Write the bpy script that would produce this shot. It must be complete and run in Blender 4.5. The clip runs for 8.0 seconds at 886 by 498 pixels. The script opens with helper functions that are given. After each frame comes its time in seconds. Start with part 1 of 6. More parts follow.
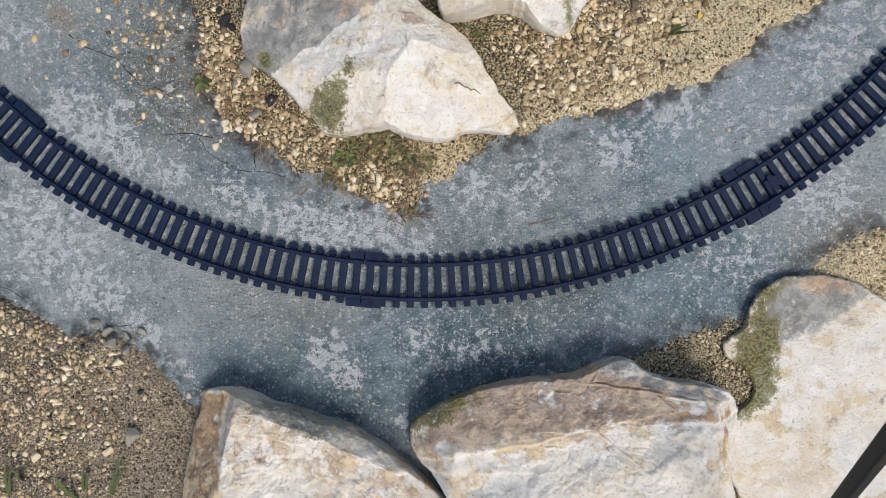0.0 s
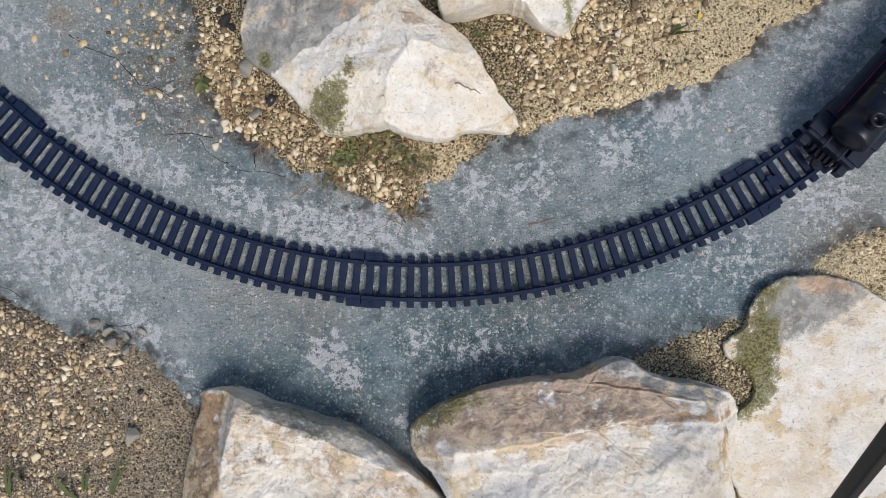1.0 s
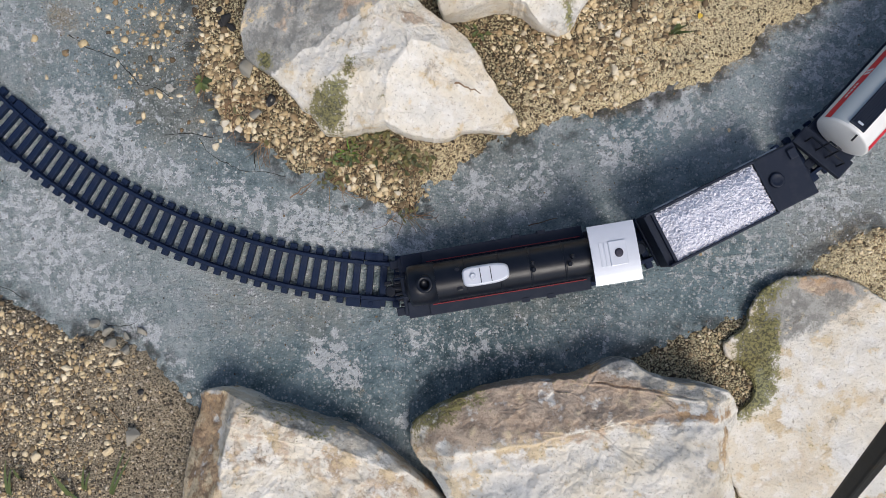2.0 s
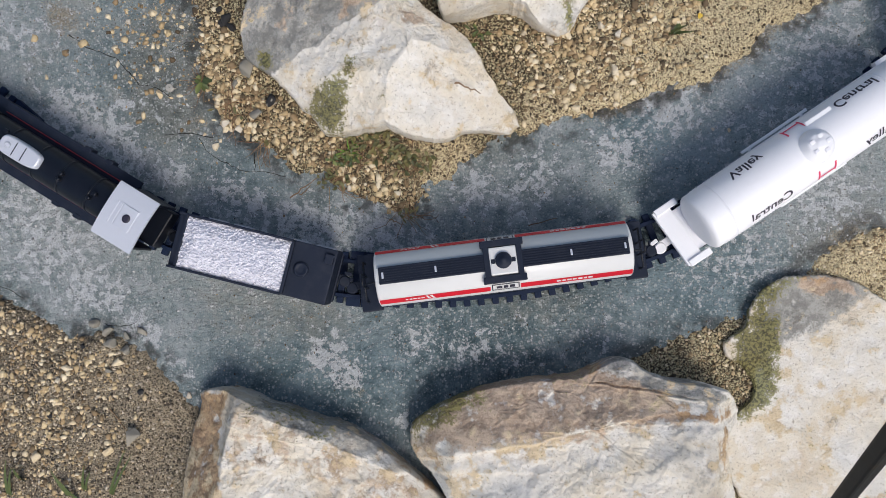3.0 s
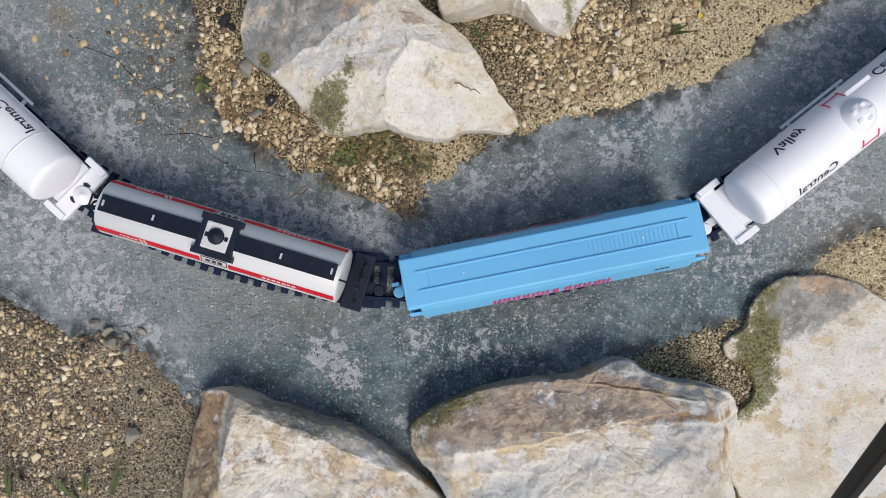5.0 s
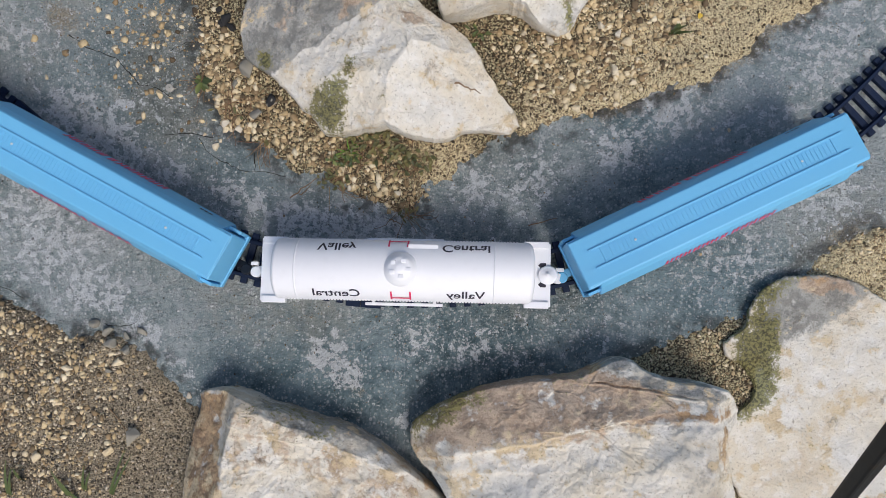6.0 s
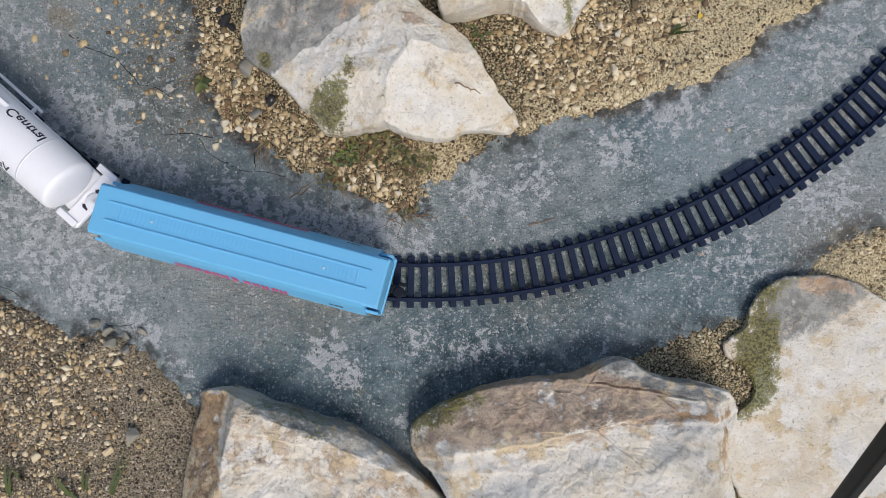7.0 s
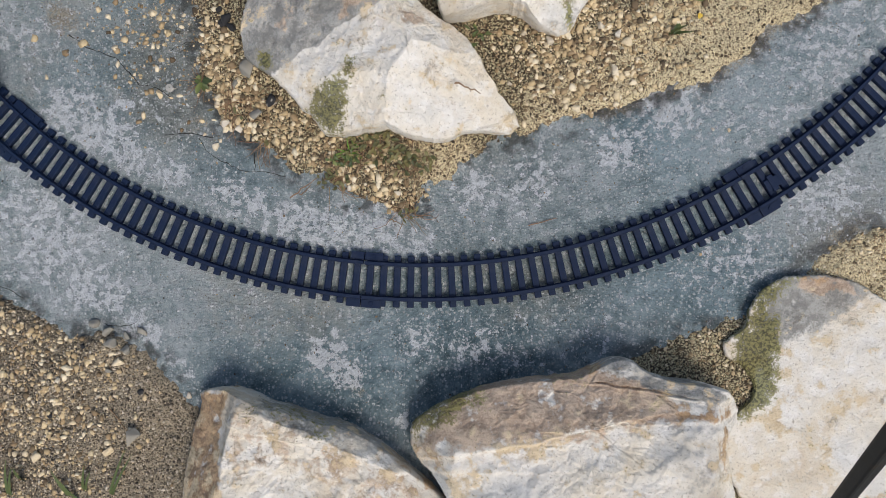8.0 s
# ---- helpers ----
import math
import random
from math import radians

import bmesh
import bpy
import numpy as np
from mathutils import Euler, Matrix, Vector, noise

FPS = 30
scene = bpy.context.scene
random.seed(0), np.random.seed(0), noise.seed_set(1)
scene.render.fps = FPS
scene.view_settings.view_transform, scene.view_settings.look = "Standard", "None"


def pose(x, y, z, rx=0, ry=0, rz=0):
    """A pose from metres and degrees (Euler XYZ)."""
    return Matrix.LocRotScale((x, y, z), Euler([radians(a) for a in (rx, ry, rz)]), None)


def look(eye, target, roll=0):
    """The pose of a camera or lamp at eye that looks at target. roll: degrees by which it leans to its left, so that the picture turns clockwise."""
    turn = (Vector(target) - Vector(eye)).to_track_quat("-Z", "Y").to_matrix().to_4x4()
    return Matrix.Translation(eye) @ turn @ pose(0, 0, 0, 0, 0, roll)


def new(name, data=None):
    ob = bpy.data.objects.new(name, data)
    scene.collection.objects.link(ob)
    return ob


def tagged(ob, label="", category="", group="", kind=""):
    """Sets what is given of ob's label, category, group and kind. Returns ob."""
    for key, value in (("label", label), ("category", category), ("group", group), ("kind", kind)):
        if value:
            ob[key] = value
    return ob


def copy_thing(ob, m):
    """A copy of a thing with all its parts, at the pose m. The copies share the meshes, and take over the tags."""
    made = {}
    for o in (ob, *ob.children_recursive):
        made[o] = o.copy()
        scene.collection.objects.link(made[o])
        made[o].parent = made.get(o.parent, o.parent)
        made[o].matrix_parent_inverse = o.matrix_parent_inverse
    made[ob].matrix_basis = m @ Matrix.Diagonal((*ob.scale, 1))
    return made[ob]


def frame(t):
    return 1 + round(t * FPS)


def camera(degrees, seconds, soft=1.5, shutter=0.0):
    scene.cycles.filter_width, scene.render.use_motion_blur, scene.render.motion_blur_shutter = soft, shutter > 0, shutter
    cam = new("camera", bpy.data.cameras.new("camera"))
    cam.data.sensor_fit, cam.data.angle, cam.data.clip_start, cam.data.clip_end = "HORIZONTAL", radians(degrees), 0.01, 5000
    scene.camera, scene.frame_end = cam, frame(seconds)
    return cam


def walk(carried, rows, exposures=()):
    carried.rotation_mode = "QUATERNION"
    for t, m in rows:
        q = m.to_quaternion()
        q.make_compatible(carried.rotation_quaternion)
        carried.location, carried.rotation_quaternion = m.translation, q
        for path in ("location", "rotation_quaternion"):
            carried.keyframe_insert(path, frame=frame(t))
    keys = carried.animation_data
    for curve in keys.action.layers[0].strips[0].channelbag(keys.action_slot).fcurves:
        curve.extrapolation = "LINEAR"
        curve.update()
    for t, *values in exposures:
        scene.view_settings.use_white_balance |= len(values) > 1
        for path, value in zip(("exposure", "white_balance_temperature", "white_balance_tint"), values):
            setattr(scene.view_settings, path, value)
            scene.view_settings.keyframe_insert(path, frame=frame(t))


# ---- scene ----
# Camera: fixed above the garden railway, looking down.
cam = camera(62.2, 8.0, soft=0.8)
EYE = Matrix.Translation((0, 0, 0.4035)) @ pose(0, 0, 0, 1.176, 0, 0) @ pose(0, 0, 0, 0, 1.719, 0)
walk(cam, [(0.0, EYE), (8.0, EYE)], exposures=[(0.0, -0.22), (1.5, -0.24), (3.0, -0.31), (4.5, -0.35), (6.5, -0.42), (7.2, -0.41), (8.0, -0.32)])

# ---- light: hazy sun from the south-east, bright sky ----
world = bpy.data.worlds.new("sky")
scene.world = world
world.use_nodes = True
wn = world.node_tree.nodes
sky = wn.new("ShaderNodeTexSky")
sky.sky_type = "NISHITA"
sky.sun_disc = False
sky.sun_elevation = radians(55.4)
sky.sun_rotation = radians(150)
sky.dust_density = 3.0
haze = wn.new("ShaderNodeHueSaturation")
haze.inputs["Saturation"].default_value = 1.0
world.node_tree.links.new(sky.outputs[0], haze.inputs["Color"])
world.node_tree.links.new(haze.outputs[0], wn["Background"].inputs[0])
wn["Background"].inputs[1].default_value = 0.165
sun = new("sun", bpy.data.lights.new("sun", "SUN"))
sun.data.energy = 2.45
sun.data.angle = radians(22)
sun.data.color = (1.0, 0.955, 0.89)
sun.matrix_world = look((0.50, -0.87, 1.45), (0, 0, 0))

# ---- track circle ----
CX, CY, RADIUS = -0.0241, 0.3401, 0.35
TIE_TOP = 0.003
RAIL_TOP = 0.0055


def ring(a, r=RADIUS):
    """A point on the track circle; a = 0 is the southmost, growing to the east."""
    return CX + r * math.sin(a), CY - r * math.cos(a)


# ---- materials ----
def mat(name):
    m = bpy.data.materials.new(name)
    m.use_nodes = True
    return m, m.node_tree.nodes, m.node_tree.links, m.node_tree.nodes["Principled BSDF"]


def node(nodes, kind, **values):
    n = nodes.new(kind)
    for key, value in values.items():
        n.inputs[key].default_value = value
    return n


def coords(nodes, links, scale=1.0):
    tc = nodes.new("ShaderNodeTexCoord")
    mp = nodes.new("ShaderNodeMapping")
    mp.inputs["Scale"].default_value = (scale, scale, scale)
    links.new(tc.outputs["Object"], mp.inputs["Vector"])
    return mp.outputs[0]


def noise_tex(nodes, links, vec, scale, detail=6.0, rough=0.6):
    n = node(nodes, "ShaderNodeTexNoise", Scale=scale, Detail=detail, Roughness=rough)
    links.new(vec, n.inputs["Vector"])
    return n.outputs["Fac"]


def n_out(nodes, links, vec, scale):
    n = node(nodes, "ShaderNodeTexNoise", Scale=scale, Detail=5.0, Roughness=0.6)
    links.new(vec, n.inputs["Vector"])
    return n.outputs["Color"]


def ramp(nodes, links, fac, stops):
    r = nodes.new("ShaderNodeValToRGB")
    els = r.color_ramp.elements
    while len(els) < len(stops):
        els.new(0.5)
    for e, (p, c) in zip(els, stops):
        e.position, e.color = p, (*c, 1)
    links.new(fac, r.inputs[0])
    return r.outputs[0]


def mix(nodes, links, fac, a, b, blend="MIX"):
    n = nodes.new("ShaderNodeMix")
    n.data_type, n.blend_type = "RGBA", blend
    for sock, v in ((n.inputs[0], fac), (n.inputs[6], a), (n.inputs[7], b)):
        if isinstance(v, (int, float)):
            sock.default_value = v
        elif isinstance(v, tuple):
            sock.default_value = (*v, 1)
        else:
            links.new(v, sock)
    return n.outputs[2]


def math_node(nodes, links, op, a, b=0.0, clamp=False):
    n = nodes.new("ShaderNodeMath")
    n.operation, n.use_clamp = op, clamp
    for sock, v in ((n.inputs[0], a), (n.inputs[1], b)):
        if isinstance(v, (int, float)):
            sock.default_value = v
        else:
            links.new(v, sock)
    return n.outputs[0]


def attr(nodes, name):
    n = nodes.new("ShaderNodeAttribute")
    n.attribute_name = name
    return n.outputs["Fac"]


def step(nodes, links, v, lo, hi):
    n = nodes.new("ShaderNodeMapRange")
    n.interpolation_type = "SMOOTHSTEP"
    n.inputs[1].default_value, n.inputs[2].default_value = lo, hi
    links.new(v, n.inputs[0])
    return n.outputs[0]


def bump(nodes, links, bsdf, height, strength, distance):
    b = nodes.new("ShaderNodeBump")
    b.inputs["Strength"].default_value, b.inputs["Distance"].default_value = strength, distance
    links.new(height, b.inputs["Height"])
    links.new(b.outputs[0], bsdf.inputs["Normal"])


def concrete_material():
    m, n, l, p = mat("concrete")
    v = coords(n, l)
    big = noise_tex(n, l, v, 30, 5)
    patch = noise_tex(n, l, v, 125, 6, 0.62)
    clot = noise_tex(n, l, v, 230, 5, 0.60)
    fine = noise_tex(n, l, v, 620, 5, 0.7)
    grit = noise_tex(n, l, v, 1250, 4, 0.7)
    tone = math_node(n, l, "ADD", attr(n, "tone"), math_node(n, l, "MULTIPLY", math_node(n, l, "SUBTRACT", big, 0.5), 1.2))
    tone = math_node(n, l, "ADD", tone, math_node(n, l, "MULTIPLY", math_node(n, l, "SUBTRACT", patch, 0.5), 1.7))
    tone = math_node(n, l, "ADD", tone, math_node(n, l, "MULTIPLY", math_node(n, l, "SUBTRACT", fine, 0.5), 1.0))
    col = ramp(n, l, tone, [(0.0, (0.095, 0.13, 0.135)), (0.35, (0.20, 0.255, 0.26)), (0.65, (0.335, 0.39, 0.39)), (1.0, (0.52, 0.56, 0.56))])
    # blue-green tint with boulder shade painted in, olive film, sandy dirt: each with its own laid-out area
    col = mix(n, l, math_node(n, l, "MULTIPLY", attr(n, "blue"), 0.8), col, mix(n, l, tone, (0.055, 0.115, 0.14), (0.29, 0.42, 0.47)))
    olive = math_node(n, l, "ADD", attr(n, "olive"), math_node(n, l, "MULTIPLY", math_node(n, l, "SUBTRACT", patch, 0.5), 1.6))
    col = mix(n, l, math_node(n, l, "MULTIPLY", step(n, l, olive, 0.25, 0.9), 0.6), col, mix(n, l, tone, (0.10, 0.095, 0.07), (0.31, 0.30, 0.245)))
    sandy = math_node(n, l, "ADD", attr(n, "sandy"), math_node(n, l, "MULTIPLY", math_node(n, l, "SUBTRACT", clot, 0.5), 1.8))
    sandy = math_node(n, l, "ADD", sandy, math_node(n, l, "MULTIPLY", math_node(n, l, "SUBTRACT", grit, 0.5), 1.6))
    col = mix(n, l, math_node(n, l, "MULTIPLY", step(n, l, sandy, 0.45, 0.75), 0.8), col, mix(n, l, step(n, l, grit, 0.35, 0.6), (0.17, 0.135, 0.085), (0.52, 0.44, 0.31)))
    # lime bloom: a thin veil, then crisp clotted flakes
    bloom = math_node(n, l, "ADD", attr(n, "lime"), math_node(n, l, "MULTIPLY", math_node(n, l, "SUBTRACT", clot, 0.5), 4.6))
    bloom = math_node(n, l, "ADD", bloom, math_node(n, l, "MULTIPLY", math_node(n, l, "SUBTRACT", patch, 0.5), 1.8))
    col = mix(n, l, math_node(n, l, "MULTIPLY", step(n, l, bloom, 0.3, 1.1), 0.3), col, (0.42, 0.455, 0.465))
    flake = math_node(n, l, "ADD", bloom, math_node(n, l, "MULTIPLY", math_node(n, l, "SUBTRACT", grit, 0.5), 1.7))
    mask = step(n, l, flake, 0.86, 0.93)
    col = mix(n, l, math_node(n, l, "MULTIPLY", mask, 0.92), col, mix(n, l, step(n, l, fine, 0.35, 0.65), (0.70, 0.73, 0.75), (0.90, 0.92, 0.93)))
    # pale sand grains, more of them where lime has bloomed
    for size, much in ((430.0, 0.66), (800.0, 0.70)):
        cell = node(n, "ShaderNodeTexVoronoi", Scale=size)
        l.new(mix(n, l, 0.0012, v, n_out(n, l, v, 900)), cell.inputs["Vector"])
        pick = n.new("ShaderNodeSeparateColor")
        l.new(cell.outputs["Color"], pick.inputs[0])
        here = math_node(n, l, "ADD", pick.outputs[0], math_node(n, l, "MULTIPLY", bloom, 0.22))
        grain = math_node(n, l, "MULTIPLY", step(n, l, cell.outputs["Distance"], 0.42, 0.30), step(n, l, here, much, much + 0.04))
        col = mix(n, l, math_node(n, l, "MULTIPLY", grain, 0.7), col, (0.68, 0.71, 0.70))
        dark = math_node(n, l, "MULTIPLY", step(n, l, cell.outputs["Distance"], 0.40, 0.28), step(n, l, pick.outputs[1], 0.82, 0.86))
        col = mix(n, l, math_node(n, l, "MULTIPLY", dark, 0.35), col, (0.055, 0.065, 0.065))
    # pits
    col = mix(n, l, math_node(n, l, "MULTIPLY", step(n, l, grit, 0.44, 0.39), 0.4), col, (0.06, 0.062, 0.06))
    col = mix(n, l, math_node(n, l, "MULTIPLY", step(n, l, grit, 0.56, 0.61), 0.35), col, (0.55, 0.57, 0.56))
    col = mix(n, l, attr(n, "grime"), col, (0.04, 0.036, 0.03))
    l.new(col, p.inputs["Base Color"])
    l.new(math_node(n, l, "ADD", 0.62, math_node(n, l, "MULTIPLY", fine, 0.3)), p.inputs["Roughness"])
    h = math_node(n, l, "ADD", fine, math_node(n, l, "MULTIPLY", grit, 0.6))
    h = math_node(n, l, "ADD", h, math_node(n, l, "MULTIPLY", mask, 0.16))
    h = math_node(n, l, "ADD", h, math_node(n, l, "MULTIPLY", clot, 0.8))
    bump(n, l, p, h, 1.0, 0.0030)
    return m


def soil_material(name, dark, light):
    m, n, l, p = mat(name)
    v = coords(n, l)
    a, b = noise_tex(n, l, v, 60, 6), noise_tex(n, l, v, 900, 5, 0.75)
    area = math_node(n, l, "ADD", attr(n, "pale"), math_node(n, l, "MULTIPLY", math_node(n, l, "SUBTRACT", a, 0.5), 1.2))
    col = mix(n, l, step(n, l, area, 0.2, 0.8), dark, light)
    col = mix(n, l, step(n, l, b, 0.48, 0.57), col, mix(n, l, 0.55, col, tuple(min(1, c * 2.0) for c in light)))
    col = mix(n, l, math_node(n, l, "MULTIPLY", step(n, l, b, 0.46, 0.40), 0.8), col, tuple(c * 0.35 for c in dark))
    l.new(col, p.inputs["Base Color"])
    p.inputs["Roughness"].default_value = 0.95
    bump(n, l, p, b, 1.0, 0.0016)
    return m


def gravel_material(name, stops):
    m, n, l, p = mat(name)
    g = n.new("ShaderNodeNewGeometry")
    v = coords(n, l)
    col = ramp(n, l, g.outputs["Random Per Island"], stops)
    f = noise_tex(n, l, v, 500, 5)
    col = mix(n, l, math_node(n, l, "MULTIPLY", step(n, l, f, 0.5, 0.7), 0.45), col, (0.22, 0.16, 0.09))
    l.new(col, p.inputs["Base Color"])
    p.inputs["Roughness"].default_value = 0.85
    bump(n, l, p, f, 0.5, 0.0005)
    return m


def pebble_material():
    m, n, l, p = mat("pebble_limestone")
    oi = n.new("ShaderNodeObjectInfo")
    v = coords(n, l)
    col = ramp(n, l, oi.outputs["Random"], [(0.0, (0.62, 0.48, 0.28)), (0.4, (0.72, 0.62, 0.44)), (0.75, (0.66, 0.6, 0.5)), (1.0, (0.5, 0.42, 0.3))])
    f = noise_tex(n, l, v, 600, 5)
    col = mix(n, l, math_node(n, l, "MULTIPLY", step(n, l, f, 0.5, 0.7), 0.4), col, (0.3, 0.22, 0.12))
    l.new(col, p.inputs["Base Color"])
    p.inputs["Roughness"].default_value = 0.8
    bump(n, l, p, f, 0.5, 0.0005)
    return m


def rock_material(name="limestone"):
    m, n, l, p = mat(name)
    v = coords(n, l)
    big, mid, fine = noise_tex(n, l, v, 24, 6), noise_tex(n, l, v, 105, 7, 0.65), noise_tex(n, l, v, 650, 6, 0.7)
    stain = noise_tex(n, l, v, 58, 7, 0.68)
    col = ramp(n, l, big, [(0.34, (0.66, 0.565, 0.43)), (0.45, (0.73, 0.665, 0.55)), (0.56, (0.74, 0.70, 0.625)), (0.68, (0.64, 0.62, 0.575))])
    col = mix(n, l, math_node(n, l, "MULTIPLY", step(n, l, stain, 0.52, 0.64), 0.34), col, (0.52, 0.40, 0.28))
    col = mix(n, l, math_node(n, l, "MULTIPLY", step(n, l, stain, 0.47, 0.36), 0.30), col, (0.60, 0.575, 0.52))
    col = mix(n, l, math_node(n, l, "MULTIPLY", step(n, l, mid, 0.53, 0.63), 0.28), col, (0.52, 0.46, 0.37))
    col = mix(n, l, math_node(n, l, "MULTIPLY", step(n, l, mid, 0.47, 0.39), 0.45), col, (0.82, 0.80, 0.76))
    # broad stains, and facet shade painted in as grey, with ragged edges, each in its own area
    for name_, lo, hi, wob in (("grey", (0.17, 0.17, 0.155), (0.37, 0.365, 0.34), 1.2), ("rose", (0.31, 0.215, 0.145), (0.57, 0.435, 0.32), 1.8), ("rust", (0.22, 0.12, 0.055), (0.52, 0.34, 0.18), 1.6), ("ochre", (0.50, 0.385, 0.23), (0.67, 0.55, 0.37), 2.6)):
        e = math_node(n, l, "ADD", attr(n, name_), math_node(n, l, "MULTIPLY", math_node(n, l, "SUBTRACT", mid, 0.5), wob * 1.3))
        e = math_node(n, l, "ADD", e, math_node(n, l, "MULTIPLY", math_node(n, l, "SUBTRACT", stain, 0.5), wob))
        tone = mix(n, l, step(n, l, math_node(n, l, "ADD", math_node(n, l, "MULTIPLY", mid, 0.65), math_node(n, l, "MULTIPLY", fine, 0.35)), 0.43, 0.57), lo, hi)
        col = mix(n, l, math_node(n, l, "MULTIPLY", step(n, l, e, 0.22, 0.55), 0.88), col, tone)
    # hairline cracks and scattered specks
    vein = node(n, "ShaderNodeTexVoronoi", Scale=34.0)
    vein.feature = "DISTANCE_TO_EDGE"
    warp = mix(n, l, 0.07, v, n_out(n, l, v, 60))
    l.new(warp, vein.inputs["Vector"])
    crack = math_node(n, l, "MULTIPLY", step(n, l, vein.outputs["Distance"], 0.022, 0.0), step(n, l, stain, 0.5, 0.6))
    col = mix(n, l, math_node(n, l, "MULTIPLY", crack, 0.3), col, (0.24, 0.19, 0.13))
    col = mix(n, l, math_node(n, l, "MULTIPLY", step(n, l, fine, 0.58, 0.63), 0.55), col, (0.25, 0.21, 0.16))
    # moss
    e = math_node(n, l, "ADD", attr(n, "moss"), math_node(n, l, "MULTIPLY", math_node(n, l, "SUBTRACT", mid, 0.5), 1.7))
    e = math_node(n, l, "ADD", e, math_node(n, l, "MULTIPLY", math_node(n, l, "SUBTRACT", fine, 0.5), 1.9))
    green = mix(n, l, step(n, l, fine, 0.43, 0.57), (0.04, 0.038, 0.010), (0.21, 0.19, 0.06))
    green = mix(n, l, step(n, l, big, 0.42, 0.6), green, mix(n, l, step(n, l, fine, 0.43, 0.57), (0.05, 0.055, 0.016), (0.26, 0.25, 0.10)))
    col = mix(n, l, math_node(n, l, "MULTIPLY", step(n, l, e, 0.28, 0.60), 0.92), col, green)
    l.new(col, p.inputs["Base Color"])
    p.inputs["Roughness"].default_value = 0.8
    p.inputs["Specular IOR Level"].default_value = 0.35
    h = math_node(n, l, "ADD", mid, math_node(n, l, "MULTIPLY", fine, 0.22))
    h = math_node(n, l, "SUBTRACT", h, math_node(n, l, "MULTIPLY", crack, 0.25))
    bump(n, l, p, h, 0.8, 0.0034)
    return m


def plastic(name, colour, rough=0.45, dust=0.15, coat=0.0, metal=0.0, dust_colour=(0.3, 0.3, 0.29), spec=0.5):
    m, n, l, p = mat(name)
    v = coords(n, l)
    f, g = noise_tex(n, l, v, 180, 6), noise_tex(n, l, v, 1400, 4, 0.7)
    col = mix(n, l, math_node(n, l, "MULTIPLY", step(n, l, f, 0.45, 0.75), dust), colour, dust_colour)
    l.new(col, p.inputs["Base Color"])
    l.new(math_node(n, l, "ADD", rough - 0.08, math_node(n, l, "MULTIPLY", f, 0.2)), p.inputs["Roughness"])
    p.inputs["Metallic"].default_value = metal
    p.inputs["Coat Weight"].default_value = coat
    p.inputs["Specular IOR Level"].default_value = spec
    bump(n, l, p, g, 0.15, 0.0003)
    return m


def leaf_material(name, a, b):
    m, n, l, p = mat(name)
    g = n.new("ShaderNodeNewGeometry")
    l.new(mix(n, l, g.outputs["Random Per Island"], a, b), p.inputs["Base Color"])
    p.inputs["Roughness"].default_value = 0.55
    p.inputs["Subsurface Weight"].default_value = 0.05
    return m


CONCRETE = concrete_material()
SOIL = soil_material("soil", (0.065, 0.053, 0.038), (0.29, 0.24, 0.165))
SAND = soil_material("sand", (0.070, 0.048, 0.027), (0.56, 0.45, 0.28))
GRAVEL = gravel_material("gravel_yellow", [(0.0, (0.07, 0.05, 0.03)), (0.2, (0.30, 0.21, 0.115)), (0.45, (0.50, 0.375, 0.205)), (0.75, (0.68, 0.545, 0.335)), (1.0, (0.78, 0.68, 0.49))])
CHIPS = gravel_material("lime_chips", [(0.0, (0.10, 0.11, 0.11)), (0.3, (0.34, 0.36, 0.36)), (0.6, (0.62, 0.64, 0.64)), (1.0, (0.76, 0.76, 0.74))])
GRIT_GREY = gravel_material("grit_grey", [(0.0, (0.03, 0.025, 0.02)), (0.4, (0.15, 0.118, 0.082)), (0.75, (0.36, 0.30, 0.22)), (1.0, (0.60, 0.53, 0.42))])
GRIT = gravel_material("grit_brown", [(0.0, (0.025, 0.018, 0.011)), (0.45, (0.13, 0.09, 0.05)), (0.8, (0.38, 0.28, 0.16)), (1.0, (0.60, 0.49, 0.32))])
PEBBLE = pebble_material()
SEAM = plastic("dirt_in_crack", (0.03, 0.028, 0.024), 0.95, 0.2, dust_colour=(0.1, 0.085, 0.06), spec=0.1)
STONE = plastic("grey_stone", (0.27, 0.255, 0.215), 0.9, 0.6, dust_colour=(0.34, 0.30, 0.24), spec=0.2)
ROCK = rock_material()
TRACK = plastic("track_plastic", (0.0055, 0.0145, 0.042), 0.6, 0.04, spec=0.2)
BLACK = plastic("black_plastic", (0.005, 0.007, 0.013), 0.30, 0.01, spec=0.30)
NAVY = plastic("dark_grey_plastic", (0.010, 0.0155, 0.031), 0.55, 0.03, spec=0.25)
SILVER = plastic("silver_paint", (0.56, 0.585, 0.65), 0.38, 0.05, metal=0.2)
COAL = plastic("silver_lump_load", (0.70, 0.70, 0.76), 0.42, 0.05, metal=0.1)
WHITE = plastic("white_plastic", (0.83, 0.83, 0.86), 0.5, 0.04)
CREAM = plastic("white_enamel", (0.66, 0.66, 0.65), 0.36, 0.04)
# the white enamel again, with the shade of the far side in its colour
SHADED_CREAM = plastic("shaded_white_enamel", (0.42, 0.455, 0.47), 0.4, 0.04)
BLUE = plastic("sky_blue_plastic", (0.15, 0.47, 0.75), 0.5, 0.05, dust_colour=(0.3, 0.5, 0.7))
RED = plastic("red_paint", (0.56, 0.006, 0.022), 0.45, 0.03)
DARK_RED = plastic("dark_red_paint", (0.26, 0.012, 0.02), 0.4, 0.04)
INK = plastic("dark_ink", (0.02, 0.018, 0.035), 0.5, 0.0)
